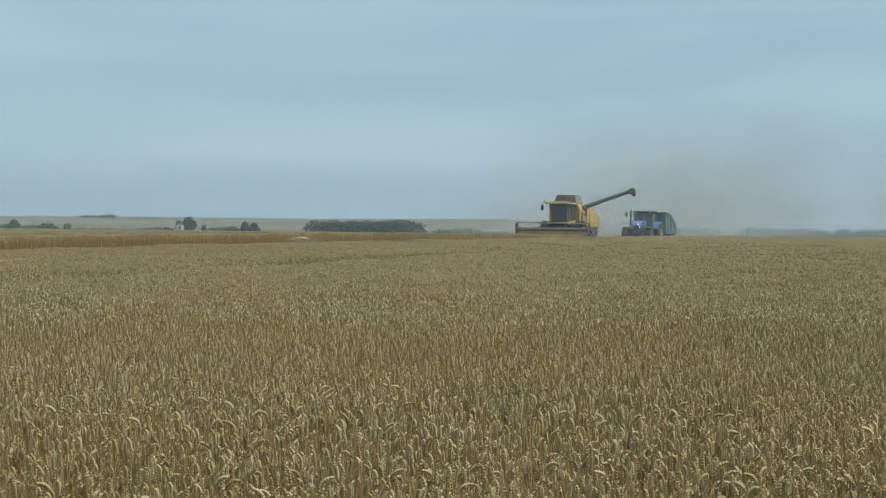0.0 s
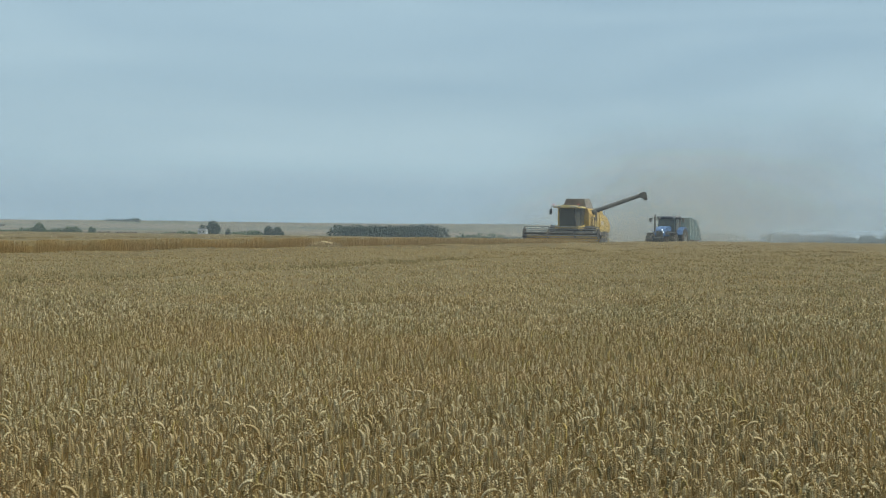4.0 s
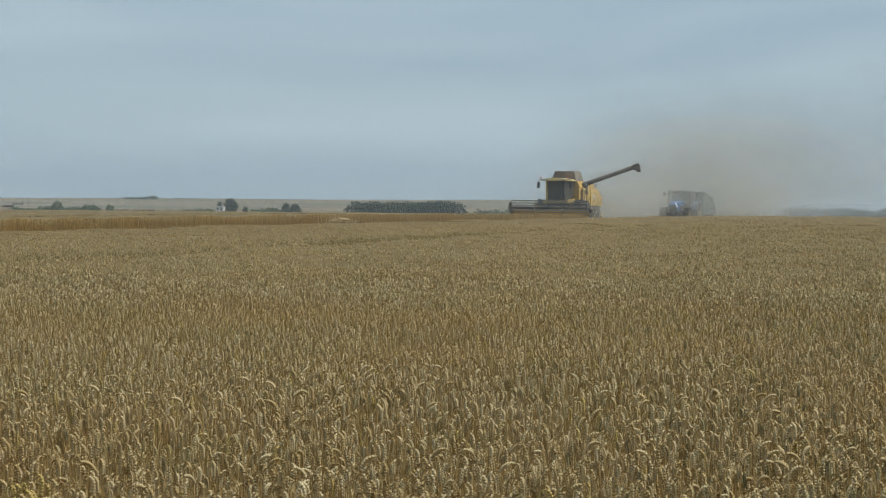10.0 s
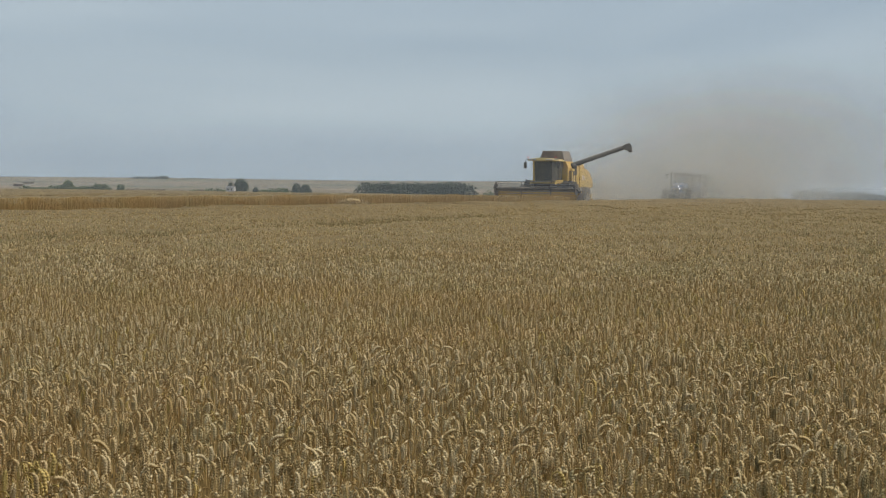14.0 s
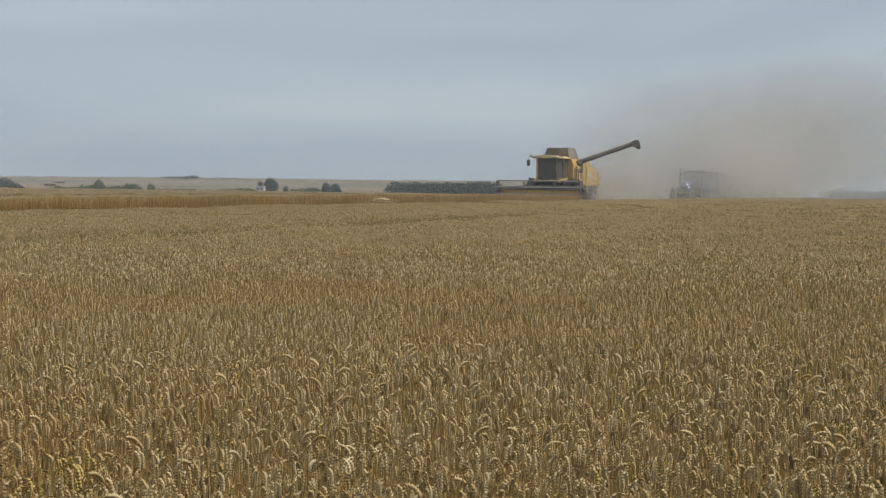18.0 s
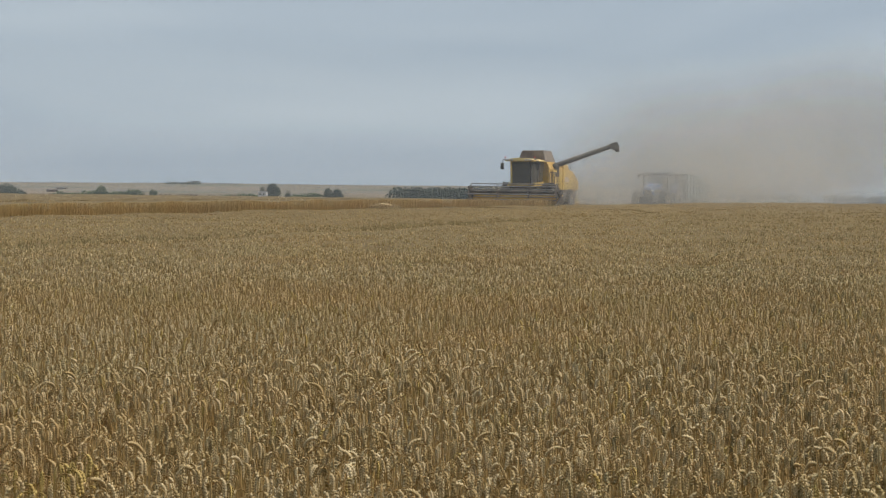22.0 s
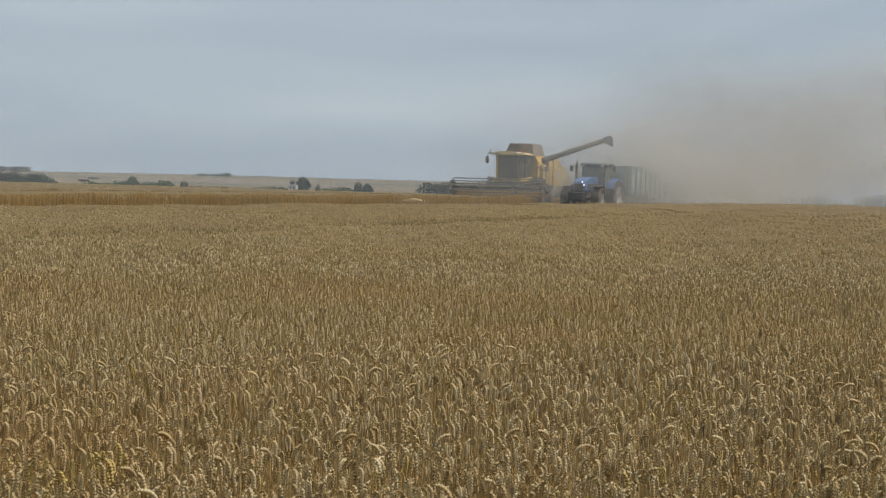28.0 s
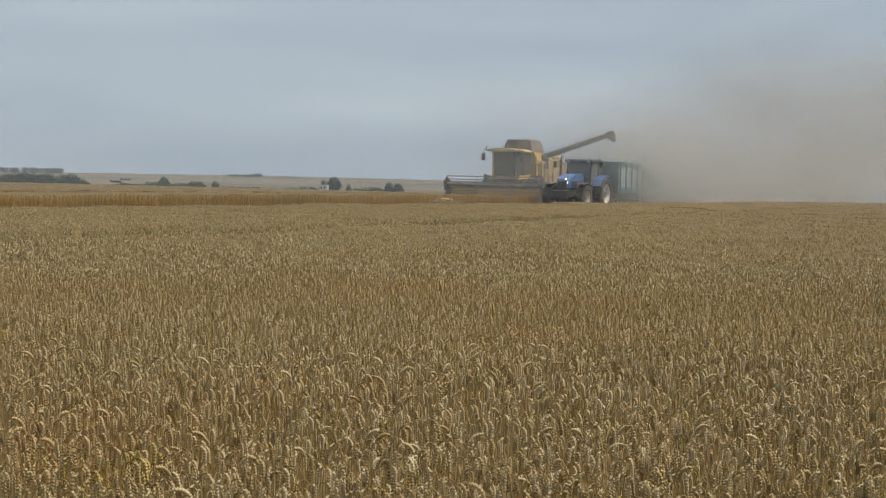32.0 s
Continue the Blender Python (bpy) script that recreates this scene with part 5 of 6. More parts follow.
def tree(x, y, h, w, seed, label, mat=None):
    """A tree with tapered trunk, limbs and a crown in lobes."""
    r = random.Random(seed)
    t = tagged(new("tree"), label, "tree")
    t.location = (x, y, lz(x, y))
    b = rod(B(), (0, 0, -0.3), (0.1, 0, h * 0.5), w * 0.05, 8, w * 0.03)
    for k in range(6):
        a = k * 1.05 + r.random()
        rod(b, (0.05, 0, h * r.uniform(0.25, 0.45)), (w * 0.33 * math.cos(a), w * 0.33 * math.sin(a), h * r.uniform(0.5, 0.75)), w * 0.02, 6, w * 0.008)
    part("trunk", b, bark, t)
    lobes = [(0, 0, h * 0.6, w * 0.36, w * 0.36, h * 0.36)]
    for k in range(5):
        a = k * 1.257 + r.random()
        lobes.append((w * 0.27 * math.cos(a), w * 0.27 * math.sin(a), h * r.uniform(0.36, 0.72), w * 0.22, w * 0.22, h * 0.22))
    V, F = crown_mesh("crown", lobes, 1300, 0.036 * w, seed)
    ob = new("crown", numpy_mesh("crown", V, F, [mat or foliage_mat]))
    ob.parent = t
    return t


def at_bearing(b, d):
    return b * d, d


def hedge(name, b0, b1, d, h, label, seed, kind_h=0.3, mat=None, depth=8.0, top=None):
    """A run of shrubs or a belt of wood between two bearings, of uneven height: too many stems to count."""
    r = np.random.default_rng(seed)
    lobes = []
    big = h >= 9
    n = max(3, int((b1 - b0) * d / (h * (0.25 if big else 0.3))))
    for k in range(n):
        b = b0 + (k + 0.5 + r.uniform(-0.35, 0.35)) / n * (b1 - b0)
        f = 1.0 if top is None else top((b - b0) / (b1 - b0))
        hh = h * r.uniform(1 - kind_h, 1.0) * f
        yy = d + r.uniform(0, depth)
        z = lz(b * d, yy)
        lobes.append((b * d, yy, z + hh * 0.45, h * 0.5, h * 0.42, hh * 0.46))
    V, F = crown_mesh(name, lobes, min(7000, n * 300) if big else min(1800, n * 150), h * (0.045 if big else 0.06), seed + 1)
    return tagged(new(name, numpy_mesh(name, V, F, [mat or foliage_mat])), label, "hedge" if h < 7 else "wood", kind="stuff")


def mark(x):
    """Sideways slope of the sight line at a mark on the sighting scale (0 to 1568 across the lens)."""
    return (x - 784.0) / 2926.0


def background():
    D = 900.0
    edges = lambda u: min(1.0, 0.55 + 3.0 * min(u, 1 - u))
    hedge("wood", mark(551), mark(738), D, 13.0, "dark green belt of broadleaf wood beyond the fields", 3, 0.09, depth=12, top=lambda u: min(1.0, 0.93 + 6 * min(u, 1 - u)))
    hedge("wood", mark(672), mark(716), 1300, 11.8, "further wood showing over the belt", 5, 0.2, far_foliage, 30, edges)
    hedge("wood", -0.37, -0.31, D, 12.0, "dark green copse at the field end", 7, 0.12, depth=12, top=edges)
    hedge("wood", -0.38, -0.327, 2300, 9.6, "blue-grey distant wood on rising ground", 9, 0.1, far_foliage, 60)
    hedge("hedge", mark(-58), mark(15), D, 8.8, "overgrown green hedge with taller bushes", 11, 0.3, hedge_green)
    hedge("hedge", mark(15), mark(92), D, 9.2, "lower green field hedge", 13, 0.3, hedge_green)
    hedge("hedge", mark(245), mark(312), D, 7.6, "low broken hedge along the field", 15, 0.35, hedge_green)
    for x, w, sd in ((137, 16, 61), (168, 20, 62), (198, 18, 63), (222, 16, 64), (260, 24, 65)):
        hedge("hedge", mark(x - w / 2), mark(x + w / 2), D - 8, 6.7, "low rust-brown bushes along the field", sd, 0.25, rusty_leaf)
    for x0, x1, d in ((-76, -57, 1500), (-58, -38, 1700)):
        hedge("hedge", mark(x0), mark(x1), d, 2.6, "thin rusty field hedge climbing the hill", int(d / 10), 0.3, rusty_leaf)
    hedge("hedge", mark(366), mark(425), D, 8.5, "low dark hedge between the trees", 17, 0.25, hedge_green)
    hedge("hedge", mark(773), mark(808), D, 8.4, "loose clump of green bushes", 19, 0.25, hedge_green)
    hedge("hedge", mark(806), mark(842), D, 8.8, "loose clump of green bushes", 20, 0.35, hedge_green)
    hedge("hedge", mark(842), mark(905), 1100, 7.0, "low grey-green hedge far off", 21, 0.3, far_foliage)
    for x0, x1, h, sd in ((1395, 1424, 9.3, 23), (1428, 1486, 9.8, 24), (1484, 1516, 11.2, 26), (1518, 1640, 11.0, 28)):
        hedge("wood", mark(x0), mark(x1), 1000, h, "hazy line of trees along the horizon", sd, 0.15, far_foliage, 30, edges)
    hedge("wood", mark(1150), mark(1285), 1250, 8.8, "straight-topped far plantation along the horizon", 27, 0.08, far_foliage, 30, edges)
    hedge("wood", mark(1312), mark(1440), 1250, 8.8, "straight-topped far plantation along the horizon", 25, 0.06, far_foliage, 30)
    hedge("hedge", mark(140), mark(178), 2350, 4.6, "distant bushes on the hill crest", 27, 0.6, far_foliage, 20)
    hedge("hedge", mark(178), mark(201), 2350, 6.0, "distant trees on the hill crest", 29, 0.35, far_foliage, 20, edges)
    hedge("hedge", mark(228), mark(275), 2450, 1.9, "thin dark hedge on the hill crest", 31, 0.35, far_foliage, 20, edges)
    hedge("hedge", mark(345), mark(490), 2450, 1.9, "thin dark hedge on the hill crest", 33, 0.35, far_foliage, 20, edges)
    hedge("hedge", mark(-130), mark(-30), 2450, 1.9, "thin dark hedge on the hill crest", 35, 0.35, far_foliage, 20, edges)
    hedge("hedge", mark(500), mark(910), 2450, 1.9, "thin dark hedge on the hill crest", 37, 0.35, far_foliage, 20, edges)
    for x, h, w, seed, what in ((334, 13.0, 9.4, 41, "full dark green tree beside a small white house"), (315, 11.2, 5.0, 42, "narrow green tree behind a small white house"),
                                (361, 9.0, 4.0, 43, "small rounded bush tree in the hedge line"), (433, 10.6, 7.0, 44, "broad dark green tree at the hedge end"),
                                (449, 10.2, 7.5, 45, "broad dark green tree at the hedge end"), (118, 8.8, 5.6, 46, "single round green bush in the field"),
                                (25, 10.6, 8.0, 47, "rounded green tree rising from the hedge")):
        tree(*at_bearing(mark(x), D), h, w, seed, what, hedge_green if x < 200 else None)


background()


def house(x, y):
    h = tagged(new("house"), "small white rendered house with a slate roof among trees", "house")
    h.location = (x, y, lz(x, y))
    z = 7.7
    w = B()
    box(w, (4.3, 7.0, z), (0, 0, z / 2), bevel=0.0)
    part("wall", w, plaster, h)
    r = prism(B(), [(-3.7, z), (3.7, z), (0, z + 0.3)], "x", -2.3, 2.3)
    part("roof", r, roof_slate, h)
    for xx, zz in ((-0.9, 6.3), (1.0, 6.3), (-0.9, 3.2), (1.0, 3.2)):
        f = part("window", box(B(), (0.8, 0.1, 1.2), (xx, -3.52, zz), bevel=0.0), plaster, h)
        part("pane", box(B(), (0.64, 0.06, 1.04), (xx, -3.56, zz), bevel=0.0), dark_pane, f)


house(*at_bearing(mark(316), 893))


# ---- summer haze: thin upright layers of air far out over the land ----
def haze_material(name, density, east=None):
    """Densest near the ground, thinning out upwards; east: sideways stretch over which it sets in."""
    m = bpy.data.materials.new(name)
    m.use_nodes = True
    nt = m.node_tree
    nt.nodes.remove(nt.nodes["Principled BSDF"])
    tc = nt.nodes.new("ShaderNodeTexCoord")
    sep = nt.nodes.new("ShaderNodeSeparateXYZ")
    nt.links.new(tc.outputs["Object"], sep.inputs[0])
    fall = nt.nodes.new("ShaderNodeMapRange")
    fall.interpolation_type = "SMOOTHSTEP"
    fall.inputs["From Min"].default_value, fall.inputs["From Max"].default_value = 0.0, 1.0
    fall.inputs["To Min"].default_value, fall.inputs["To Max"].default_value = density, 0.0
    nt.links.new(sep.outputs["Z"], fall.inputs["Value"])
    clear, grey, back_ = nt.nodes.new("ShaderNodeBsdfTransparent"), nt.nodes.new("ShaderNodeBsdfDiffuse"), nt.nodes.new("ShaderNodeBsdfTranslucent")
    both, ms = nt.nodes.new("ShaderNodeMixShader"), nt.nodes.new("ShaderNodeMixShader")
    grey.inputs["Color"].default_value = back_.inputs["Color"].default_value = (0.74, 0.82, 0.89, 1)
    both.inputs["Fac"].default_value = 0.5
    nt.links.new(grey.outputs[0], both.inputs[1])
    nt.links.new(back_.outputs[0], both.inputs[2])
    nt.links.new(fall.outputs[0], ms.inputs["Fac"])
    if east:
        rise, thin = nt.nodes.new("ShaderNodeMapRange"), nt.nodes.new("ShaderNodeMath")
        rise.interpolation_type, thin.operation = "SMOOTHSTEP", "MULTIPLY"
        rise.inputs["From Min"].default_value, rise.inputs["From Max"].default_value = east
        nt.links.new(sep.outputs["X"], rise.inputs["Value"])
        nt.links.new(rise.outputs[0], thin.inputs[0])
        nt.links.new(fall.outputs[0], thin.inputs[1])
        nt.links.new(thin.outputs[0], ms.inputs["Fac"])
    nt.links.new(clear.outputs[0], ms.inputs[1])
    nt.links.new(both.outputs[0], ms.inputs[2])
    nt.links.new(ms.outputs[0], nt.nodes["Material Output"].inputs["Surface"])
    return m


def haze_layer(d, top, density, east=None):
    """A curved wall of air round the view, d metres off."""
    v, f, n = [], [], 40
    for k in range(n + 1):
        a = -0.75 + 1.5 * k / n
        v += [(d * math.sin(a), d * math.cos(a), -0.35), (d * math.sin(a), d * math.cos(a), 0.0), (d * math.sin(a), d * math.cos(a), 0.5), (d * math.sin(a), d * math.cos(a), 1.0)]
    for k in range(n):
        for j in range(3):
            f.append((4 * k + j, 4 * k + 4 + j, 4 * k + 5 + j, 4 * k + 1 + j))
    me = bpy.data.meshes.new("haze")
    me.from_pydata(v, [], f)
    me.materials.append(haze_material("summer_haze", density, east))
    ob = tagged(new("haze", me), "thin blue-grey summer haze hanging over the land", "haze", kind="stuff")
    ob.scale = (1, 1, top)


for d_ in range(8):
    haze_layer(54.0 + 6.0 * d_, 14.0 + 0.4 * d_, 0.014)
haze_layer(420.0, 30.0, 0.05)
haze_layer(860.0, 45.0, 0.08)
haze_layer(960.0, 24.0, 0.3, (40.0, 190.0))
haze_layer(1600.0, 70.0, 0.17)


# ---- dust ----
def dust_material(name, density, tone):
    m = bpy.data.materials.new(name)
    m.use_nodes = True
    nt = m.node_tree
    nt.nodes.remove(nt.nodes["Principled BSDF"])
    tc = nt.nodes.new("ShaderNodeTexCoord")
    ln = nt.nodes.new("ShaderNodeVectorMath")
    ln.operation = "LENGTH"
    nt.links.new(tc.outputs["Object"], ln.inputs[0])
    fall = nt.nodes.new("ShaderNodeMapRange")
    fall.interpolation_type = "SMOOTHSTEP"
    fall.inputs["From Min"].default_value, fall.inputs["From Max"].default_value = 0.05, 1.0
    fall.inputs["To Min"].default_value, fall.inputs["To Max"].default_value = 1.0, 0.0
    nt.links.new(ln.outputs["Value"], fall.inputs["Value"])
    ns = nt.nodes.new("ShaderNodeTexNoise")
    ns.inputs["Scale"].default_value, ns.inputs["Detail"].default_value = 1.3, 2
    nt.links.new(tc.outputs["Object"], ns.inputs["Vector"])
    nr = nt.nodes.new("ShaderNodeMapRange")
    nr.inputs["From Min"].default_value, nr.inputs["From Max"].default_value = 0.25, 0.7
    nr.inputs["To Min"].default_value = 0.5
    nt.links.new(ns.outputs["Fac"], nr.inputs["Value"])
    mul = nt.nodes.new("ShaderNodeMath")
    mul.operation = "MULTIPLY"
    nt.links.new(fall.outputs[0], mul.inputs[0])
    nt.links.new(nr.outputs[0], mul.inputs[1])
    mul2 = nt.nodes.new("ShaderNodeMath")
    mul2.operation = "MULTIPLY"
    mul2.inputs[1].default_value = density
    nt.links.new(mul.outputs[0], mul2.inputs[0])
    clear, grey = nt.nodes.new("ShaderNodeBsdfTransparent"), nt.nodes.new("ShaderNodeBsdfDiffuse")
    through_ = nt.nodes.new("ShaderNodeBsdfTranslucent")
    both = nt.nodes.new("ShaderNodeMixShader")
    both.inputs["Fac"].default_value = 0.5
    grey.inputs["Color"].default_value = (*tone, 1)
    through_.inputs["Color"].default_value = (*tone, 1)
    nt.links.new(grey.outputs[0], both.inputs[1])
    nt.links.new(through_.outputs[0], both.inputs[2])
    ms = nt.nodes.new("ShaderNodeMixShader")
    nt.links.new(mul2.outputs[0], ms.inputs["Fac"])
    nt.links.new(clear.outputs[0], ms.inputs[1])
    nt.links.new(both.outputs[0], ms.inputs[2])
    nt.links.new(ms.outputs[0], nt.nodes["Material Output"].inputs["Surface"])
    return m


dust_thick = dust_material("thick_dust", 0.18, (0.8, 0.762, 0.675))
dust_thin = dust_material("thin_dust", 0.14, (0.75, 0.737, 0.682))


def puff_mesh(name, mat, seed):
    """One drifting layer of dust: a shallow, uneven bowl of unit radius."""
    r = np.random.default_rng(seed)
    rings_, n = 8, 24
    v = [(0, 0, 0)]
    ph = r.uniform(0, 6.28, 4)
    for k in range(1, rings_ + 1):
        for j in range(n):
            a, q = 2 * np.pi * j / n, k / rings_
            v.append((q * math.cos(a), 0.18 * q * q + 0.1 * q * q * math.sin(2 * a + ph[0]) + 0.03 * q ** 3 * math.sin(3 * a + ph[1]), q * math.sin(a)))
    f = []
    for j in range(n):
        f.append((0, 1 + j, 1 + (j + 1) % n))
    me = bpy.data.meshes.new(name)
    quads = [(1 + k * n + j, 1 + (k + 1) * n + j, 1 + (k + 1) * n + (j + 1) % n, 1 + k * n + (j + 1) % n) for k in range(rings_ - 1) for j in range(n)]
    me.from_pydata(v, [], f + quads)
    me.materials.append(mat)
    for p in me.polygons:
        p.use_smooth = True
    return me


thick_meshes = [puff_mesh("dust_puff", dust_thick, k) for k in range(4)]
thin_meshes = [puff_mesh("dust_puff", dust_thin, 10 + k) for k in range(4)]

# distances along their way, in metres before the place that each has reached at 32 s
COMBINE_S = [(0, 37.6), (4, 33.86), (8, 29.49), (12, 24.67), (16, 19.63), (20, 14.59), (24, 9.69), (28, 4.92), (32, 0.02)]
TRACTOR_S = [(0, 45.9), (3, 46.0), (6, 45.75), (9, 45.1), (12, 43.85), (14, 42.3), (16, 39.9), (18, 36.4), (20, 32.4), (22, 26.8), (24, 20.0), (26, 13.5), (28, 7.6), (30, 3.0), (32, 0.4)]
COMBINE_END, TRACTOR_END = Vector((-4.13, 95.8, 0)), Vector((-1.95, 91.0, 0))


def along(rows, t):
    """Smoothly between the rows."""
    ts, ss = [r[0] for r in rows], [r[1] for r in rows]
    k = max(0, min(len(ts) - 2, sum(1 for q in ts if q <= t) - 1))
    sl = [(ss[min(i + 1, len(ss) - 1)] - ss[max(i - 1, 0)]) / (ts[min(i + 1, len(ts) - 1)] - ts[max(i - 1, 0)]) for i in (k, k + 1)]
    h = ts[k + 1] - ts[k]
    u = (t - ts[k]) / h
    return (2 * u ** 3 - 3 * u ** 2 + 1) * ss[k] + (u ** 3 - 2 * u ** 2 + u) * h * sl[0] + (3 * u ** 2 - 2 * u ** 3) * ss[k + 1] + (u ** 3 - u ** 2) * h * sl[1]


HEADING = math.degrees(math.atan2(-U.x, U.y))
SIDE = Vector((math.cos(radians(HEADING)), math.sin(radians(HEADING)), 0))   # the machines' right


def machine_pose(end, s, shift):
    """On the ground, at s metres before the end of its way; shift: right and forward of the tracked point."""
    p = end - U * s + SIDE * shift[0] + U * shift[1]
    z0, z1 = lz(*(p - U * 2).xy), lz(*(p + U * 2).xy)
    return pose(p.x, p.y, (z0 + z1) / 2, 0, 0, HEADING) @ pose(0, 0, 0, math.degrees(math.atan2(z1 - z0, 4)), 0, 0)


def make_dust():
    """Puffs: when each rises behind the harvester, how large it is, and how it drifts."""
    r = random.Random(5)
    made = []
    births = [-30 + 2.0 * k for k in range(14)] + [-2.0 + 0.48 * k for k in range(68)]
    for k, t0 in enumerate(births):
        big = t0 < -1 or k % 2 == 0
        ob = tagged(new("dust_puff", r.choice(thin_meshes if big else thick_meshes)), "drifting puff of pale brown harvest dust", "dust", "harvest dust", "stuff")
        size = r.uniform(5.0, 8.5) if big else r.uniform(2.6, 4.0)
        ob.scale = (size * 1.3, size, size)
        follow = r.uniform(1.0, 1.8) if 12 < t0 < 27 and k % 4 == 0 else 0.0
        left = r.uniform(0.4, 1.2) if big else r.uniform(0.7, 1.7) * (0.45 if 0 < t0 < 17 else 1.0)
        drift = -SIDE * left + U * follow + Vector((0, 0, r.uniform(0.12, 0.3) if big else r.uniform(0.04, 0.14)))
        made.append((ob, t0, size, drift, r.uniform(-2.0, 1.0), r.uniform(-25, 25), r.uniform(-0.6, 1.0)))
    for k in range(11):
        ob = tagged(new("dust_puff", r.choice(thin_meshes)), "wide old veil of settled harvest dust", "dust", "harvest dust", "stuff")
        size = r.uniform(9, 14)
        ob.scale = (size * 1.4, size, size * 0.75)
        made.append((ob, None, size, Vector((r.uniform(0.0, 0.12), r.uniform(-0.1, 0.0), 0.06)), Vector((11 + 1.9 * k, r.uniform(138, 172), r.uniform(2.0, 5.5))), r.uniform(-15, 15), 0.0))
    for k in range(7):
        ob = tagged(new("dust_puff", r.choice(thin_meshes)), "low bank of old harvest dust along the ground", "dust", "harvest dust", "stuff")
        size = r.uniform(9, 13)
        ob.scale = (size * 1.5, size, size * 0.42)
        made.append((ob, None, size, Vector((r.uniform(0.05, 0.25), 0.0, 0.03)), Vector((6 + 3.1 * k, r.uniform(150, 200), r.uniform(0.3, 2.0))), r.uniform(-15, 15), 0.0))
    return made


def make_veils():
    """Dust that a shift of the wind carries along with the machines: when it lifts, then how far left of and behind the harvester it rides."""
    r = random.Random(9)
    made = []
    for k in range(42):
        thick = k in (4, 5, 6, 8, 9, 10) or 28 <= k < 36
        ob = tagged(new("dust_puff", r.choice(thick_meshes if thick else thin_meshes)), "warm dust veil drifting beside the machines", "dust", "harvest dust", "stuff")
        size = r.uniform(2.8, 3.8) if thick else r.uniform(4.0, 6.0)
        ob.scale = (size * 1.3, size, size)
        if k < 3:      # between the harvester and the tractor
            made.append((ob, size, COMBINE_END, COMBINE_S, 20 + 1.5 * k, r.uniform(1.0, 5.0), r.uniform(-4.7, -3.7), r.uniform(1.4, 2.6), r.uniform(-6, 6), 0.0))
        elif k < 11:   # beside the trailer
            made.append((ob, size, TRACTOR_END, TRACTOR_S, 0.5 + 0.6 * (k - 3), r.uniform(2.9, 4.6), r.uniform(5.5, 8.5) if thick else r.uniform(4.0, 9.5), r.uniform(0.0, 0.9), r.uniform(-8, 8), 1.5 if thick else 0.1))
        elif k >= 36:  # thin, over the harvester's flank
            made.append((ob, size * 0.55, COMBINE_END, COMBINE_S, -8.0 + 2.6 * (k - 36), r.uniform(2.4, 4.0), r.uniform(0.5, 5.0), r.uniform(0.4, 1.8), r.uniform(-8, 8), 0.0))
            ob.scale = (size * 0.7, size * 0.55, size * 0.55)
        elif k >= 28:  # low and thick behind the straw hood
            made.append((ob, size * 0.75, COMBINE_END, COMBINE_S, 2.0 + 1.6 * (k - 28), r.uniform(-0.5, 2.5), r.uniform(6.0, 11.0), r.uniform(-0.9, -0.3), r.uniform(-8, 8), 0.0))
        elif k >= 20:  # over the tractor and its trailer as they come alongside
            made.append((ob, size, TRACTOR_END, TRACTOR_S, 20.5 + 0.5 * (k - 20), r.uniform(2.2, 3.6), r.uniform(0.5, 8.0), r.uniform(0.0, 0.8), r.uniform(-8, 8), 0.15))
        else:          # before the tractor, and dropping back as it gains speed
            made.append((ob, size * 0.85, TRACTOR_END, TRACTOR_S, 7.5 + 0.5 * (k - 11), r.uniform(3.0, 4.4), r.uniform(-4.0, 1.5), r.uniform(0.0, 0.8), r.uniform(-8, 8), 0.9))
    return made


VEILS = make_veils()
PUFFS = make_dust()


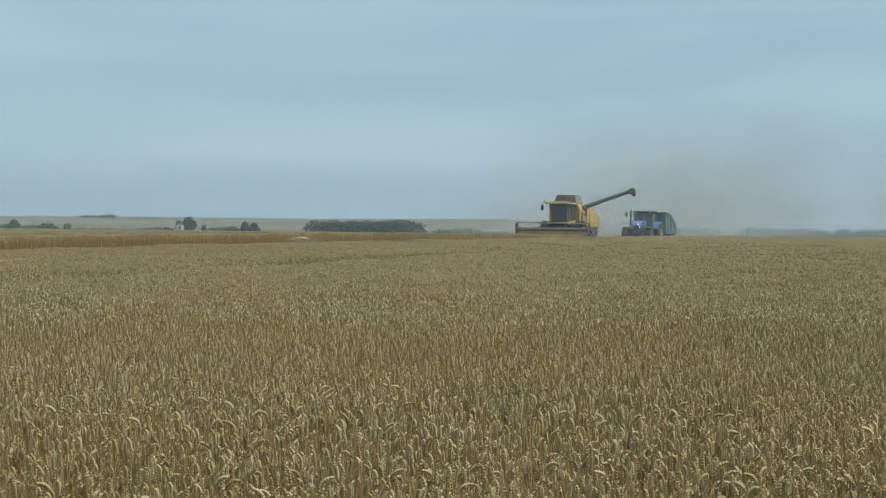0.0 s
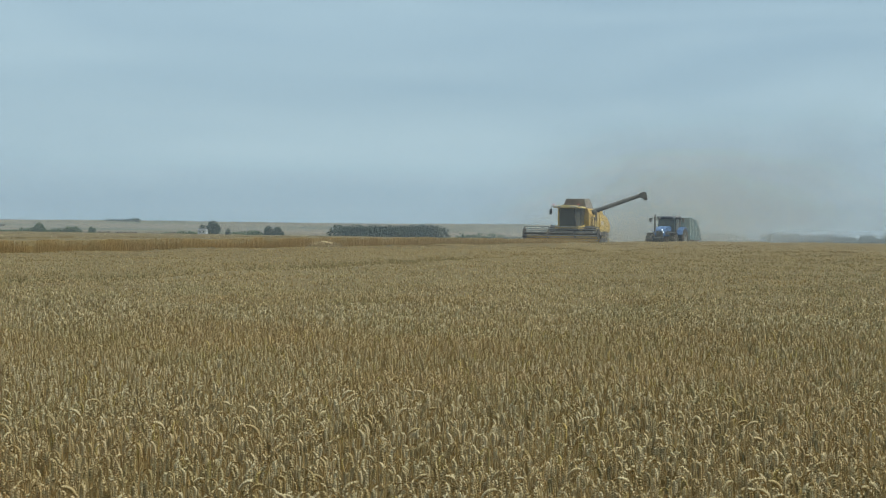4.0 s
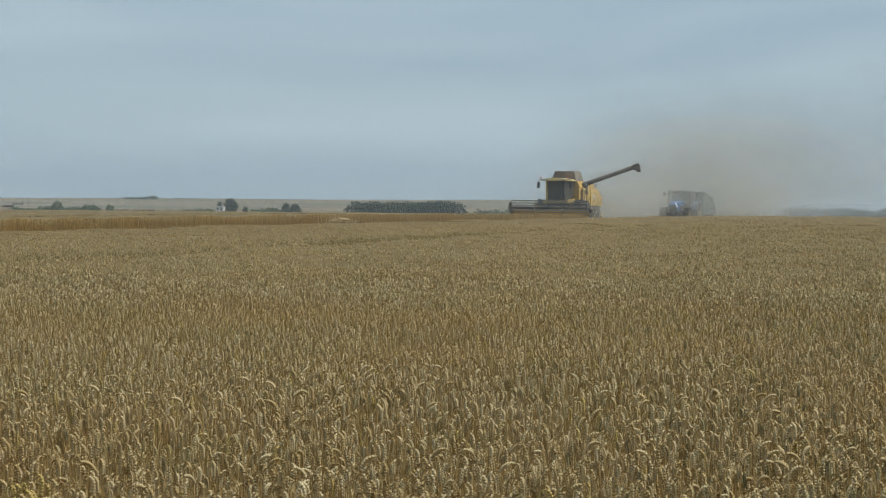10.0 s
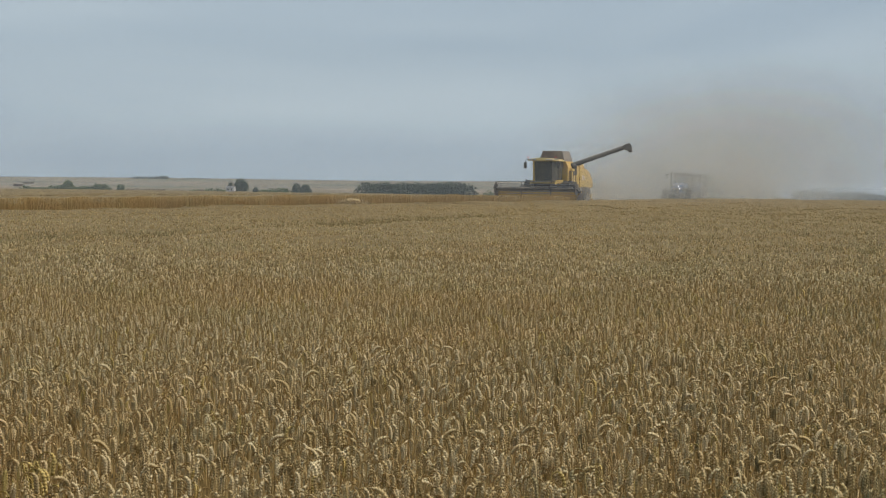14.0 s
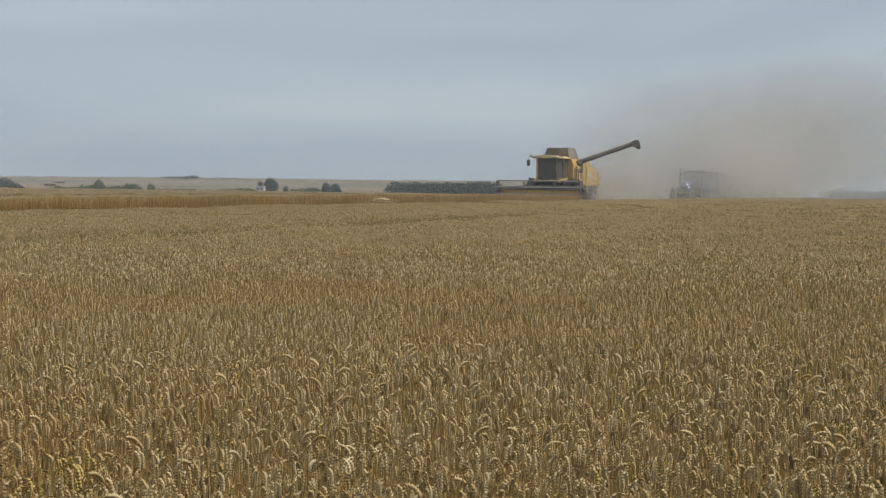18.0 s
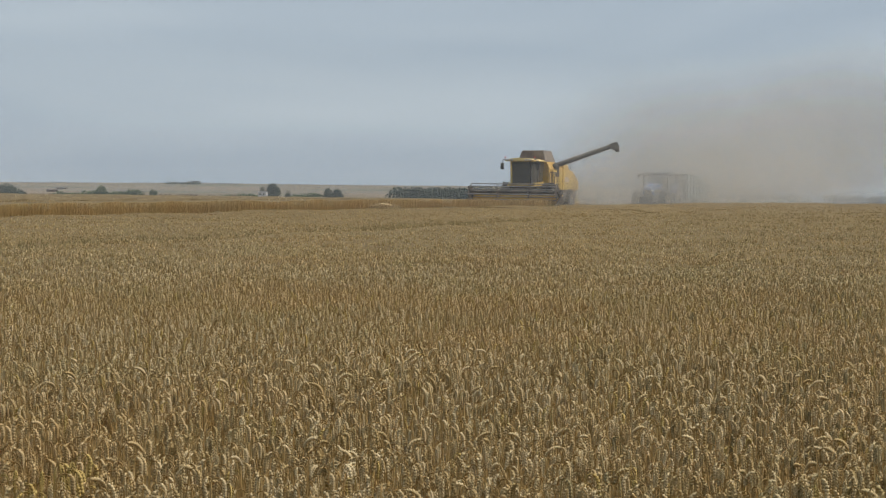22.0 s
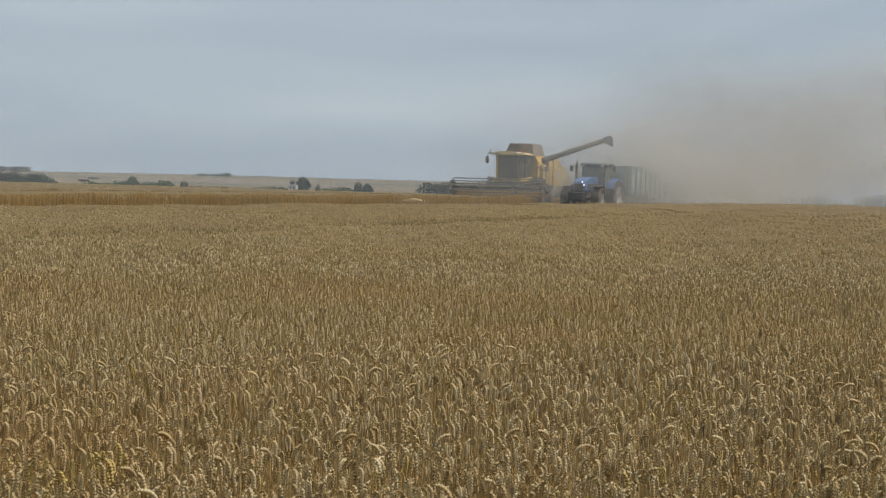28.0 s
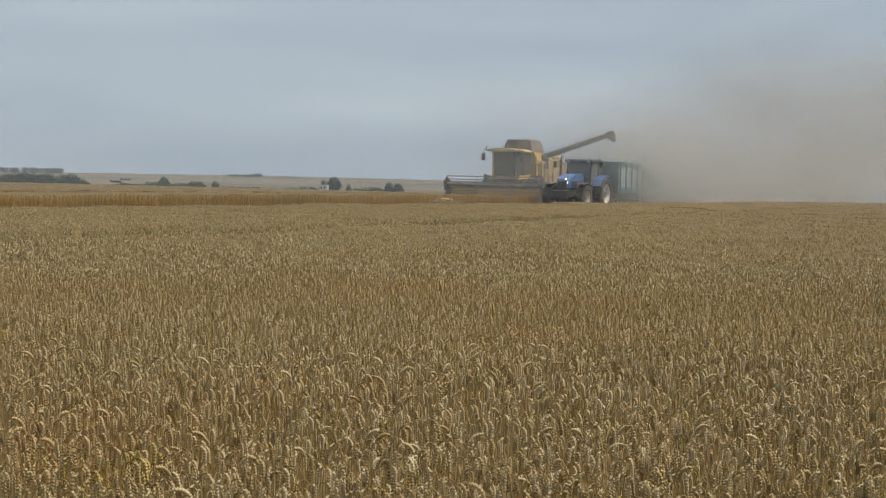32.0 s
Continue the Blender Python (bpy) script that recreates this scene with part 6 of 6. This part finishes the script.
# ---- what moves ----
def motions():
    steps = [k * 0.5 for k in range(65)]
    ride = lambda t: machine_pose(COMBINE_END, along(COMBINE_S, t), (0.0, 0.0))
    pull = lambda t: machine_pose(TRACTOR_END, along(TRACTOR_S, t), (-1.35, -1.31))
    walk(combine, [(t, ride(t)) for t in range(0, 33)])
    walk(tractor, [(t, pull(t)) for t in range(0, 33)])
    # the trailer swings into line as the tractor draws it off
    walk(trailer, [(t, pull(t) @ pose(0, 0, 0, 0, 0, 6.0 * min(1.0, max(0.0, (26 - t) / 12)))) for t in range(0, 33)])
    for wheels, rows in ((combine_wheels, COMBINE_S), (tractor_wheels, TRACTOR_S), (trailer_wheels, TRACTOR_S)):
        for w, r in wheels:
            at = w.matrix_basis.translation.copy()
            walk(w, [(t, pose(*at, -math.degrees((rows[0][1] - along(rows, t)) / r))) for t in steps])
    walk(reel, [(t, pose(0, *REEL_AT, -110 * t)) for t in steps])
    # the swath falls, stretch by stretch, as the knife passes under it
    knife = lambda t: (ride(t) @ Vector((0, 3.5, 0))).y + 1.2
    for y, piece in SWATH:
        t = next((k * 0.1 for k in range(321) if knife(k * 0.1) <= y), 40.0)
        here = Matrix.Translation(piece.location)
        if t > 31.4:
            continue
        down = Matrix.Translation(piece.location + Vector((0, 0, -0.72)))
        rows = [(0.0, down), (32.0, down)] if t <= 0 else [(0.0, here), (t, here), (t + 0.6, down), (32.0, down)]
        walk(piece, rows)
    for ob, size, end, way, t0, left, behind, lift, turn, lag in VEILS:
        rows = []
        for t in range(0, 33, 2):
            rise = max(0.0, min(1.0, (t - t0) / 6.0))
            rise = rise * rise * (3 - 2 * rise)
            p = end - U * (along(way, t) + behind + lag * max(0, t - 24)) - SIDE * left
            rows.append((t, pose(p.x, p.y, lz(p.x, p.y) - 1.15 * size * (1 - rise) + rise * (0.2 * size + lift), 0, 0, turn)))
        walk(ob, rows)
    for ob, t0, size, drift, across, turn, lift in PUFFS:
        if t0 is None:
            walk(ob, [(t, pose(*(across + drift * t), 0, 0, turn)) for t in (0, 16, 32)])
            continue
        rows = []
        for t in range(0, 33, 2):
            rise = max(0.0, min(1.0, (t - t0) / 4.0))
            rise = rise * rise * (3 - 2 * rise)
            tb = max(0.0, min(32.0, min(t, t0 + 1.0)))
            back = along(COMBINE_S, tb) - min(0.0, t0) * 1.1 * (t0 < 0)
            p = COMBINE_END - U * back - U * 6.0 + SIDE * across
            p = p + drift * max(0.0, t - max(t0, -30))
            ground = lz(p.x, p.y)
            p.z = p.z + ground - size * 1.15 * (1 - rise) + rise * (0.25 * size + lift)
            rows.append((t, pose(p.x, p.y, p.z, 0, turn * 0.4, turn)))
        walk(ob, rows)


motions()
